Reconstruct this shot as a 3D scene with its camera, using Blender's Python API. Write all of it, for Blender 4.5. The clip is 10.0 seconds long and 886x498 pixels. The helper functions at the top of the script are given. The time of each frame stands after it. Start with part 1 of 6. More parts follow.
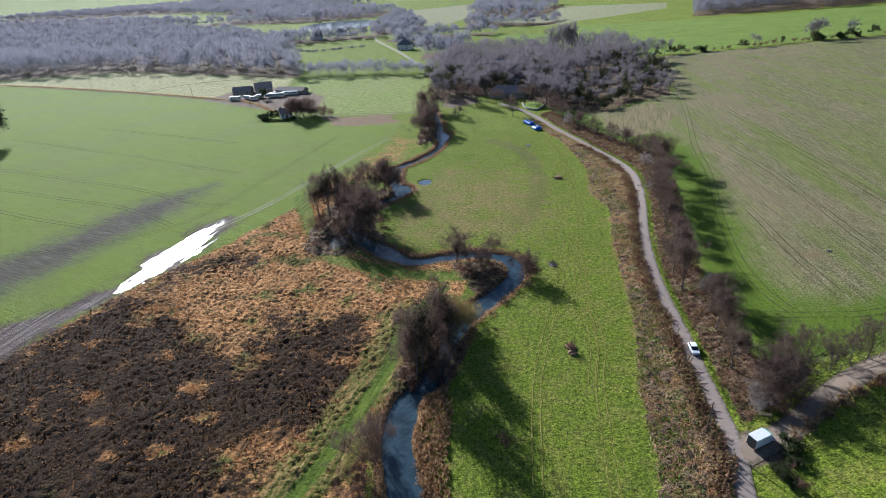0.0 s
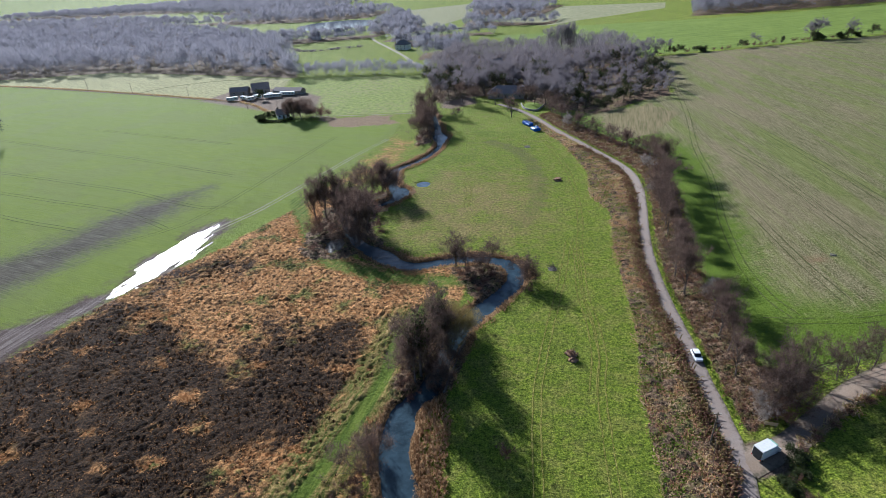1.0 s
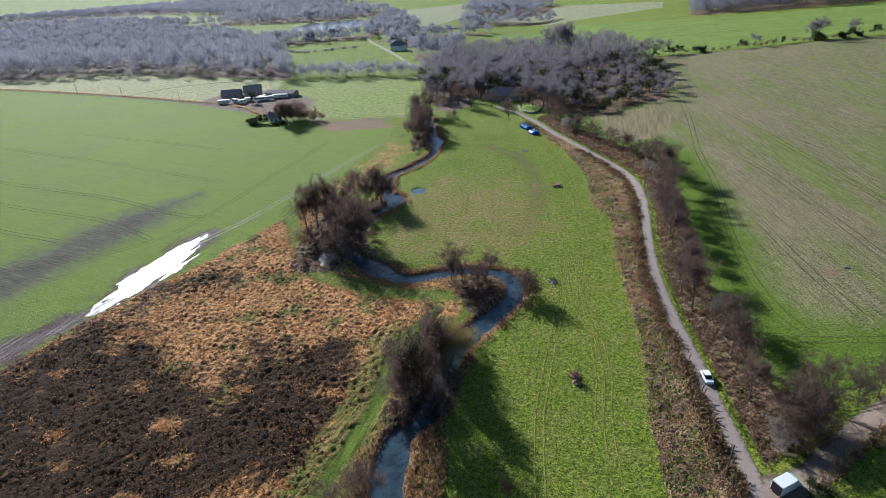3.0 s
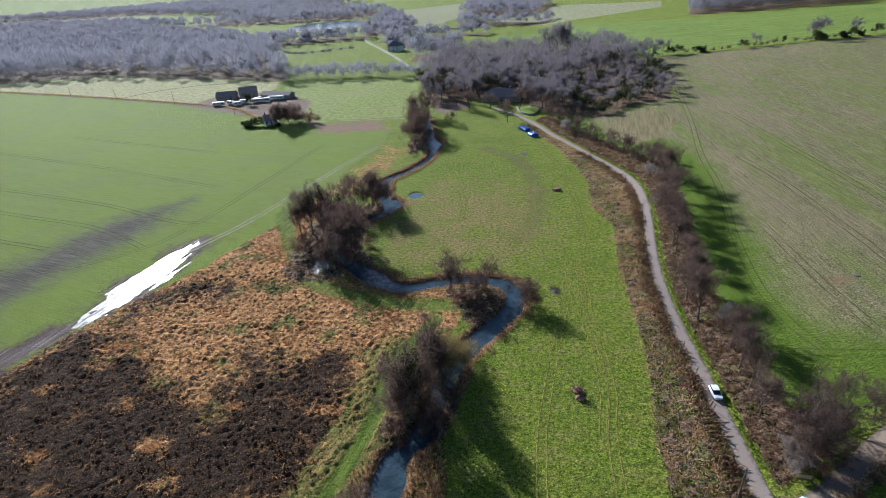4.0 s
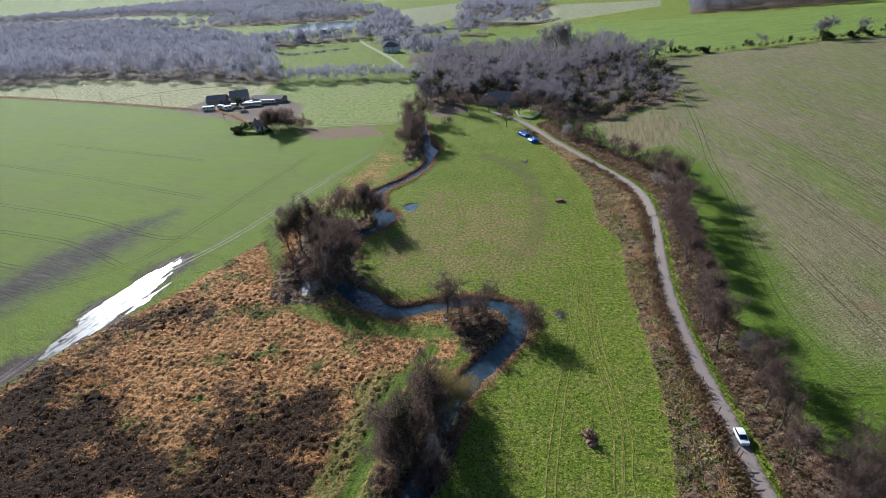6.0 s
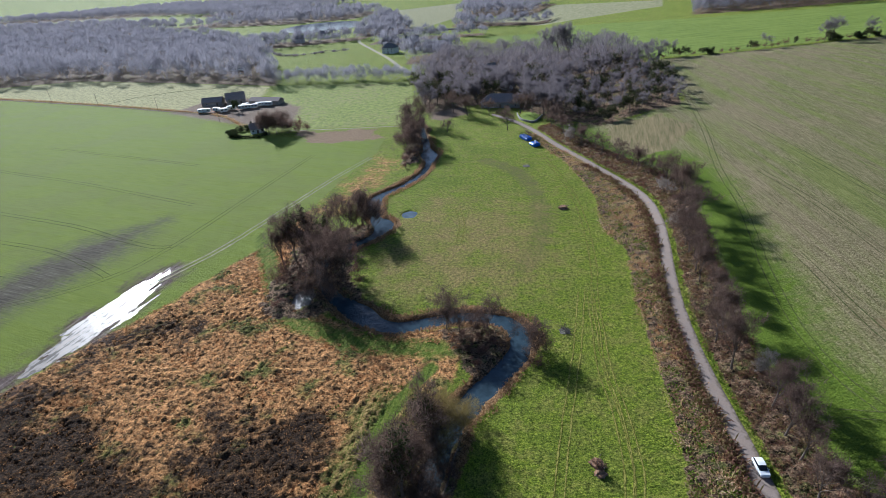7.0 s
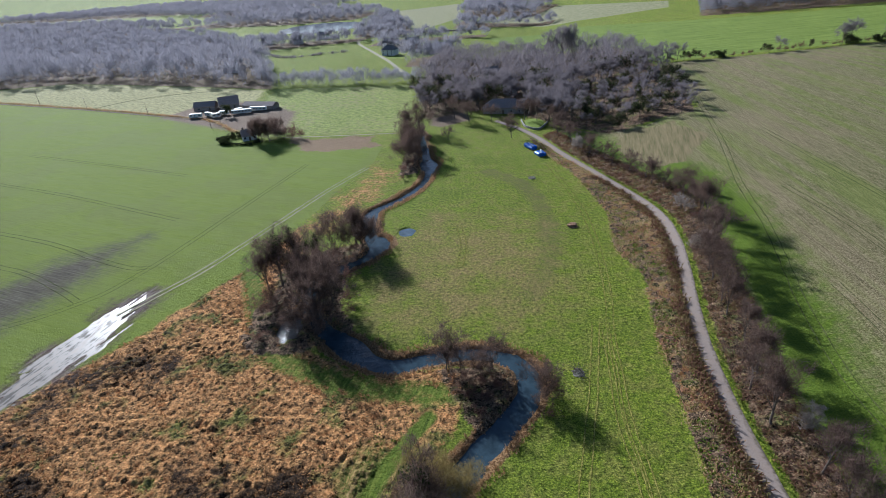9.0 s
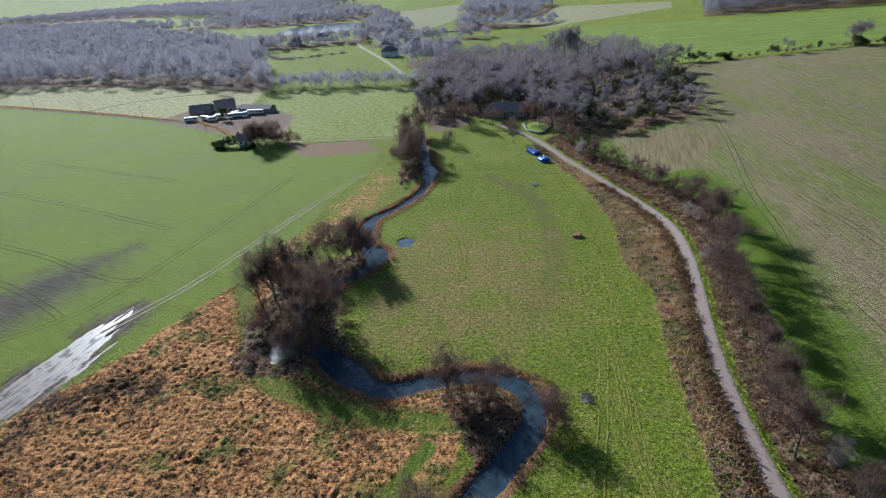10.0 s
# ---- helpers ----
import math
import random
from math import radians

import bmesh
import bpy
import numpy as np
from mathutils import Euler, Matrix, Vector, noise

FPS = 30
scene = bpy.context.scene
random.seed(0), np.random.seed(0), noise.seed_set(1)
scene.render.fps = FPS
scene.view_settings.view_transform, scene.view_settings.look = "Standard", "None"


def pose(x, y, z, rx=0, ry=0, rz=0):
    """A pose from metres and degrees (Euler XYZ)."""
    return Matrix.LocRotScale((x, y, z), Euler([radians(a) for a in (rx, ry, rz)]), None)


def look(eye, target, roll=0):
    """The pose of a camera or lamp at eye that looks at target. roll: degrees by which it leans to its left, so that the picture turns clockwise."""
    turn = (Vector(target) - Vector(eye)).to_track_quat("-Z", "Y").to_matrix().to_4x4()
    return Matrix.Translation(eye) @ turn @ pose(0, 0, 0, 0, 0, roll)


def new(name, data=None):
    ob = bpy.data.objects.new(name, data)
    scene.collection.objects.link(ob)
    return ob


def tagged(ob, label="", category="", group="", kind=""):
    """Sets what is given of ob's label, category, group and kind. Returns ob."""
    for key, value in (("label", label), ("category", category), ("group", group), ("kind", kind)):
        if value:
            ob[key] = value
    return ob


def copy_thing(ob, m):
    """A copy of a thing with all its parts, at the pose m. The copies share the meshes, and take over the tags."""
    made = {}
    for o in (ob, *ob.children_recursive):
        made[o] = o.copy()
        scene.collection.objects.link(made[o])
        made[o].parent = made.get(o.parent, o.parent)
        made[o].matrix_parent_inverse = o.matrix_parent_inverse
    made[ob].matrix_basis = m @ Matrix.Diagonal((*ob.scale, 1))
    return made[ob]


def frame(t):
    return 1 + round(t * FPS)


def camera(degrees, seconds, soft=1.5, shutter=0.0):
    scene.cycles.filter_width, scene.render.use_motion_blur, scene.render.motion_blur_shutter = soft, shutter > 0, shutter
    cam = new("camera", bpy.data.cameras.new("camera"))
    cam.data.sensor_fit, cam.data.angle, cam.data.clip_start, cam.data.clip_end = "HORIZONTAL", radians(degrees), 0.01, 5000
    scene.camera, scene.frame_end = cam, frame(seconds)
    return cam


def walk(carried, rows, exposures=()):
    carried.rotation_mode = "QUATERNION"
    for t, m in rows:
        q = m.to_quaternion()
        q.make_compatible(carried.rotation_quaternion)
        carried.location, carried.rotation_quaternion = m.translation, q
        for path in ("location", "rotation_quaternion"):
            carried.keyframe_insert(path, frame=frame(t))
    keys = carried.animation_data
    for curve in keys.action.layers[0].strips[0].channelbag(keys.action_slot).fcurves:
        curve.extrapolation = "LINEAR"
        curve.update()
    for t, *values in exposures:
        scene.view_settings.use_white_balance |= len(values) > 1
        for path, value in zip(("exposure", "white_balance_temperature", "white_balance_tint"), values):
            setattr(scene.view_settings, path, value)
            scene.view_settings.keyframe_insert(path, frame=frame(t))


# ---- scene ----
cam = camera(80.0, 10.0, 0.5)
METRES, EYE, TILT, LEAN, TURN = 53.15, 75.0, 0.0, 0.0, 6.7
ROWS = [
    (0.0, 0.0, 0.0, 0.0, -1.64, -28.28, 3.05),
    (0.5, 0.0017, 0.0221, 0.0002, -1.71, -28.3, 3.05),
    (1.0, 0.0036, 0.0476, 0.0005, -1.81, -28.33, 3.06),
    (1.5, 0.0056, 0.0763, 0.0008, -1.9, -28.35, 3.05),
    (2.0, 0.0083, 0.108, 0.0009, -2.0, -28.37, 3.07),
    (2.5, 0.0109, 0.1429, 0.0013, -2.11, -28.38, 3.11),
    (4.0, 0.0214, 0.2668, 0.0011, -2.48, -28.43, 3.31),
    (4.5, 0.0251, 0.3148, 0.0023, -2.59, -28.46, 3.36),
    (5.0, 0.0301, 0.3656, 0.003, -2.68, -28.49, 3.4),
    (5.5, 0.0335, 0.4194, 0.0025, -2.76, -28.52, 3.43),
    (7.0, 0.0468, 0.5978, -0.0037, -2.84, -28.51, 3.53),
    (7.5, 0.0516, 0.6626, -0.0056, -2.82, -28.49, 3.5),
    (8.0, 0.056, 0.7297, -0.0072, -2.77, -28.48, 3.46),
    (8.5, 0.0603, 0.7965, -0.0098, -2.72, -28.48, 3.45),
    (9.0, 0.0653, 0.8633, -0.0115, -2.7, -28.48, 3.5),
    (9.5, 0.0703, 0.9302, -0.0126, -2.67, -28.45, 3.52),
    (10.0, 0.0748, 0.9969, -0.0143, -2.65, -28.43, 3.55),
]
walk(cam, [(t, pose(0, 0, EYE, TILT, LEAN, TURN) @ pose(METRES * x, METRES * y, METRES * z, 90 + pitch, roll, yaw)) for t, x, y, z, yaw, pitch, roll in ROWS],
     [(0.0, 0.97, 5250, 10), (10.0, 0.82, 5250, 10)])

# ---------------------------------------------------------------- light
SUN_AZ, SUN_EL = -36.0, 23.0
world = bpy.data.worlds.new("sky")
scene.world = world
world.use_nodes = True
wn = world.node_tree.nodes
sky = wn.new("ShaderNodeTexSky")
sky.sky_type, sky.sun_disc = "NISHITA", False
sky.sun_elevation, sky.sun_rotation = radians(SUN_EL), radians(SUN_AZ)
sky.air_density, sky.dust_density, sky.ozone_density = 1.0, 1.0, 2.5
world.node_tree.links.new(sky.outputs[0], wn["Background"].inputs[0])
wn["Background"].inputs[1].default_value = 0.05
sun = new("sun", bpy.data.lights.new("sun", "SUN"))
sun.data.energy, sun.data.angle, sun.data.color = 5.0, radians(0.53), (1.0, 0.93, 0.82)
sa, se = radians(SUN_AZ), radians(SUN_EL)
sun.matrix_world = look((0, 0, 0), (-math.sin(sa) * math.cos(se), -math.cos(sa) * math.cos(se), -math.sin(se)))

# ---------------------------------------------------------------- plan of the valley
RIVER = [(-36, 305), (-31, 278), (-27.5, 258), (-26.6, 247), (-28, 235), (-33, 224), (-39, 216), (-42.4, 210), (-42.3, 203),
         (-40, 193), (-36, 186), (-38.6, 178), (-43, 174), (-48, 168), (-49, 157), (-43, 146), (-34, 137.5), (-28, 133), (-22, 131.6),
         (-15, 133.7), (-7, 135.4), (0.6, 134), (4.8, 130), (4.5, 123), (1, 116.5), (-5.5, 107.5), (-9, 102), (-11.5, 92), (-14, 82),
         (-17.5, 77), (-18.3, 70), (-17.9, 64), (-16, 58), (-14, 52), (-11, 42), (-8, 25)]
ROAD = [(2, 322), (13, 306), (21, 289), (29.5, 264), (40, 237.5), (47.3, 217), (51, 200), (50.6, 184), (48.4, 169.5), (45.2, 153.5),
        (42.2, 135), (40.8, 117), (40.7, 102), (40.5, 87), (40.4, 76), (40, 67), (38.6, 60), (36.8, 52), (34, 40), (30, 20)]
LANE = [(40.2, 66), (44, 67.4), (48.5, 69.2), (55.5, 74), (64, 79.5), (74, 83.5), (88, 88), (110, 93)]
FIELD_EDGE = [(-150, 10), (-128, 55), (-114, 85), (-107, 104), (-100, 121), (-93.5, 131), (-86, 143), (-78, 160), (-70, 176), (-65, 200),
              (-60, 230), (-52, 262), (-52, 285)]
CROP_LEFT = FIELD_EDGE + [(-99, 291), (-139, 315), (-190, 358), (-309, 405), (-454, 452), (-900, 520), (-900, 10)]
MEADOW_EDGE = [(17, 288), (22, 268), (31, 239), (36, 205), (33.5, 181), (37.6, 166), (34, 142), (32.7, 120), (31.2, 100), (27.6, 82), (26.6, 65),
               (24, 50), (20, 20)]
HEDGE_RIGHT = [(30, 300), (46, 262), (60, 226), (65, 205), (62, 182), (57.5, 151), (53, 127), (52, 104), (52.5, 89), (61, 85), (74, 86.5), (115, 96)]
CROP_RIGHT = HEDGE_RIGHT + [(320, 150), (330, 360), (245, 369), (205, 381), (163, 390), (133, 399), (108, 407), (103, 390), (96, 300), (70, 288)]
HILL_FIELD = [(108, 415), (133, 406), (163, 397), (205, 387), (245, 376), (330, 366), (700, 320), (640, 430), (310, 490), (257, 512),
              (184, 565), (78, 660), (-5, 655), (30, 560), (98, 500)]
MARSH = FIELD_EDGE[:10] + [(-57, 176), (-58, 150), (-47, 138), (-30, 128), (-10, 130), (-5, 124), (-14, 104), (-20, 90), (-24, 70), (-22, 50), (-18, 10)]
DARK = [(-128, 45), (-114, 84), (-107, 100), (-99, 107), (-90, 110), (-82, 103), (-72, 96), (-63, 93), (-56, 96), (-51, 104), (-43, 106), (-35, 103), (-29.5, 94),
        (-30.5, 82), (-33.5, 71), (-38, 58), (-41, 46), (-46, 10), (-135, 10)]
TONGUE = [(-89, 122), (-69, 122), (-57, 104), (-55.5, 94), (-57, 86), (-65, 90), (-73, 101), (-84, 111)]
DARK_EDGE = [(-108, 98), (-101, 116), (-93, 129), (-85, 141), (-80, 138), (-84, 125), (-91, 113), (-98, 101)]
DARK_PATCH = [(-85, 133), (-79, 137), (-72, 132), (-70, 125), (-76, 123), (-83, 127)]
GREEN_BAND = [(-74, 180), (-68, 167), (-63, 156), (-57.5, 146), (-52, 136), (-44, 131), (-33, 126), (-22, 123.5), (-13, 123)]
BRUSH_FLOOR = [[(-13, 129), (-4, 131.5), (1.5, 128), (1, 119), (-5, 112), (-9, 119)], [(-20.5, 78), (-21, 97), (-12, 103), (-6, 100), (-8, 90), (-9, 80)],
               [(-61, 141), (-61, 169), (-52, 182), (-38, 189), (-35, 181), (-42, 168), (-39, 152), (-35, 143), (-45, 136), (-55, 136)], [(-38, 245), (-40, 300), (-30, 300), (-30, 246)]]
MOWN = [(-14, 117), (-18, 110), (-21.8, 102), (-23.1, 93), (-23.4, 85), (-26.5, 74), (-31, 59.5), (-34, 52), (-40, 30)]
MUD = [(-136, 84), (-126, 97), (-118, 107), (-111, 115), (-108, 123), (-107, 132), (-104, 144), (-102, 156), (-95, 163), (-90, 157),
       (-91, 146), (-90.5, 136), (-96, 126), (-102, 115), (-107.5, 104), (-115, 87), (-121, 72)]
PUDDLE = [(-106, 115), (-105.5, 124), (-105.5, 133), (-101.4, 145), (-97.6, 156), (-95, 162), (-94.6, 151), (-93.2, 140), (-96.5, 128), (-102, 117)]
WORN = [(-38, 184), (-22, 203), (9, 207), (15, 168), (9, 147), (-13, 139), (-28, 144)]
ARC = [(-2, 247), (10, 232), (15, 212), (16, 192), (13, 172), (8, 158)]
RUSH = [(-101, 303), (-60, 303), (-55, 285), (-75, 280), (-90, 282)]
NORTH_MEADOW = [(-138, 345), (-135, 309), (-45, 309), (-42, 330), (-55, 425), (-159, 434)]
PALE = [(-470, 478), (-368, 500), (-234, 458), (-165, 432), (-145, 335), (-192, 362), (-310, 410), (-454, 456), (-900, 530), (-900, 560)]
YARD = [(-205, 360), (-192, 400), (-150, 392), (-118, 360), (-110, 318), (-145, 325)]
WOOD_RIGHT = [(-36, 330), (-10, 345), (5, 345), (26, 318), (54, 288), (92, 294), (104, 350), (105, 405), (98, 498), (40, 530), (-40, 520), (-52, 425)]
WOOD_LEFT = [(-480, 482), (-368, 502), (-234, 460), (-160, 434), (-172, 470), (-205, 545), (-250, 640), (-300, 720), (-400, 830), (-560, 930), (-1004, 1060), (-1100, 620)]
SOIL = [(-117, 196), (-138, 178), (-146, 153), (-160, 129), (-175, 95), (-150, 95), (-133, 127), (-125, 148), (-118, 170)]
STUBBLE = [(52, 262), (60, 284), (80, 286), (84, 262), (70, 238), (60, 240)]

FAR = [WOOD_LEFT,
       [(-262, 650), (-150, 690), (-140, 720), (-290, 715)],
       [(-165, 730), (-110, 715), (-95, 760), (-150, 1000), (-190, 1050), (-170, 900)],
       [(-320, 960), (-220, 990), (-190, 1120), (-420, 1300), (-560, 1000)],
       [(-1004, 1070), (-600, 950), (-520, 1010), (-620, 1070), (-870, 1190), (-1300, 1250)],
       [(-1500, 1500), (-900, 1480), (-560, 1230), (-420, 1320), (-300, 1500), (-1000, 1900)],
       [(192, 585), (250, 538), (305, 504), (640, 436), (760, 470), (420, 600), (235, 700)],
       [(-45, 770), (10, 756), (76, 735), (84, 760), (10, 800), (-35, 860)],
       [(-40, 920), (60, 860), (110, 930), (20, 1250), (-40, 1230)],
       [(-130, 640), (-60, 660), (0, 668), (-5, 690), (-120, 690)],
       [(-70, 500), (-40, 500), (-20, 540), (-40, 560), (-70, 540)],
       [(-110, 600), (-85, 590), (-60, 620), (-80, 640), (-112, 640)]]
# where bright straw stands among the dark rushes: place, number of clumps, reach
STRAW_SPOTS = [(-40, 64, 90, 4.2), (-46, 60.5, 80, 3.6), (-36.5, 61, 50, 2.6), (-33.5, 87.5, 50, 2.2), (-84, 75, 24, 1.7), (-78, 68, 24, 1.6), (-63, 78, 40, 2.0), (-88, 107, 50, 3.0),
               (-80, 104, 40, 2.4), (-90, 62, 22, 1.6), (-75, 88, 36, 2.0), (-56, 70, 40, 1.8), (-70, 60, 20, 1.4), (-96, 92, 24, 1.6), (-52, 88, 30, 1.4), (-61, 62, 36, 1.7)]


def closed(points):
    return np.array(list(points) + [points[0]], float)


def spline(points, step=1.0):
    """A smooth line through the points, with about that many metres between its own."""
    p = np.array(points, float)
    p = np.vstack([2 * p[0] - p[1], p, 2 * p[-1] - p[-2]])
    out = []
    for i in range(1, len(p) - 2):
        n = max(2, int(np.linalg.norm(p[i + 1] - p[i]) / step))
        u = np.linspace(0, 1, n, endpoint=False)[:, None]
        a, b, c, d = p[i - 1], p[i], p[i + 1], p[i + 2]
        out.append(0.5 * (2 * b + (c - a) * u + (2 * a - 5 * b + 4 * c - d) * u ** 2 + (3 * b - a - 3 * c + d) * u ** 3))
    return np.vstack(out + [p[-2][None]])


def to_line(x, y, line):
    """The distance of each place from a line, and how far along it its nearest point lies (0 to 1)."""
    best, along = np.full(x.shape, 1e9), np.zeros(x.shape)
    n = len(line) - 1
    for i in range(n):
        a, b = line[i], line[i + 1]
        d = b - a
        u = np.clip(((x - a[0]) * d[0] + (y - a[1]) * d[1]) / max(d @ d, 1e-9), 0, 1)
        r = np.hypot(x - a[0] - u * d[0], y - a[1] - u * d[1])
        near = r < best
        best, along = np.where(near, r, best), np.where(near, (i + u) / n, along)
    return best, along


def inside(x, y, area):
    """How far inside an area each place lies, in metres; negative outside it."""
    line = closed(area)
    odd = np.zeros(x.shape, bool)
    for (ax, ay), (bx, by) in zip(line[:-1], line[1:]):
        cross = ((ay > y) != (by > y)) & (x < (bx - ax) * (y - ay) / ((by - ay) or 1e-9) + ax)
        odd ^= cross
    return np.where(odd, 1, -1) * to_line(x, y, line)[0]


def step(a, b, x):
    u = np.clip((x - a) / (b - a), 0, 1)
    return u * u * (3 - 2 * u)


def lattice(i, j, seed):
    h = np.sin(i * 127.1 + j * 311.7 + seed * 74.7) * 43758.5453
    return h - np.floor(h)


def ripple(x, y, size, seed=0):
    """Smooth random relief from -1 to 1 with lumps of that many metres."""
    x, y = np.asarray(x, float) / size, np.asarray(y, float) / size
    i, j = np.floor(x), np.floor(y)
    u, v = x - i, y - j
    u, v = u * u * (3 - 2 * u), v * v * (3 - 2 * v)
    a = lattice(i, j, seed) * (1 - u) + lattice(i + 1, j, seed) * u
    b = lattice(i, j + 1, seed) * (1 - u) + lattice(i + 1, j + 1, seed) * u
    return 2 * (a * (1 - v) + b * v) - 1


def domes(x, y, size, seed=0):
    """Rounded lumps of about that size, packed at random: 0 between them, up to 1 on top."""
    x, y = np.asarray(x, float) / size, np.asarray(y, float) / size
    i, j = np.floor(x), np.floor(y)
    top = np.zeros(x.shape)
    for di in (-1, 0, 1):
        for dj in (-1, 0, 1):
            p, q = i + di, j + dj
            r = np.hypot(x - p - lattice(p, q, seed), y - q - lattice(p, q, seed + 1))
            top = np.maximum(top, (1 - (r / 0.6) ** 2) * (0.45 + 0.55 * lattice(p, q, seed + 2)))
    return np.maximum(top, 0)


def straw_spots(x, y):
    """How strongly bright straw covers the dark rushes, 0 to 1."""
    w = np.zeros(x.shape)
    for sx, sy, _, r in STRAW_SPOTS:
        w = np.maximum(w, np.exp(-((x - sx) / (1.3 * r)) ** 2 - ((y - sy) / (0.75 * r)) ** 2))
    return w


def lane_half(u):
    """Half the side lane's width, flared where it meets the road."""
    return 2.1 + 1.1 * np.exp(-np.asarray(u) * 75 / 4.5)


RIVER_LINE, ROAD_LINE, LANE_LINE = spline(RIVER, 1.5), spline(ROAD, 1.5), spline(LANE, 1.5)
HALF_AT = np.linspace(0, 1, 13)
HALF = np.array([1.2, 1.7, 1.2, 1.3, 1.5, 1.5, 1.8, 1.9, 2.0, 2.3, 2.1, 2.9, 2.9])
WATER = -0.55
RIFFLES = [(-17, 76, 11), (-31, 136.5, 9), (-46, 172, 6)]


POOLS = [(-28, 257, 2.4, 0.02), (-41, 207, 1.0, 0.014), (-38.5, 187, 1.9, 0.014), (-47, 171, 1.0, 0.016), (-33, 138, 1.3, 0.02)]
POOL_AT = [(float(np.argmin(np.hypot(RIVER_LINE[:, 0] - px, RIVER_LINE[:, 1] - py))) / (len(RIVER_LINE) - 1), wide, reach) for px, py, wide, reach in POOLS]


def half_width(u):
    """Half the stream's width, with its pools."""
    return np.interp(u, HALF_AT, HALF) + sum(wide * np.exp(-((u - mid) / reach) ** 2) for mid, wide, reach in POOL_AT)


def valley(x, y):
    """The lie of the land without banks and bumps."""
    x, y = np.asarray(x, float), np.asarray(y, float)
    e = x - (42 + 0.03 * (y - 150))
    return 0.05 * (e - 4 + np.sqrt((e - 4) ** 2 + 36)) + 4 * step(0, 40, e)


def land(x, y):
    """The height of the ground."""
    x, y = np.asarray(x, float), np.asarray(y, float)
    z = valley(x, y)
    near = (np.abs(x + 20) < 130) & (y > 0) & (y < 330)
    d, u = to_line(x, y, RIVER_LINE)
    w = half_width(u) + 0.5 * ripple(x, y, 4.0, 3)
    cut = 1.5 * (1 - step(w - 1.0, w + 1.1, d))
    back = np.hypot((x + 50.2) / 3.0, (y - 145) / 5.2) + 0.15 * ripple(x, y, 2, 5)
    cut = np.maximum(cut, 1.4 * (1 - step(0.7, 1.25, back)))
    pool = np.hypot((x + 28.4) / 2.5, (y - 194.5) / 2.6) + 0.15 * ripple(x, y, 2, 6)
    cut = np.maximum(cut, 0.9 * (1 - step(0.6, 1.4, pool)))
    wet = inside(x, y, PUDDLE)
    cut = np.maximum(cut, 0.165 * step(-3.0, 4.0, wet) + step(-8, 0, wet) * (0.045 * ripple(x, y, 6, 9) + 0.09 * ripple(x - 0.26 * y, 0.06 * y, 0.8, 10) + 0.03 * ripple(x, y, 1.6, 14)))
    return np.where(near, z - cut, z)


def at(x, y):
    return float(land(np.array([x]), np.array([y]))[0])


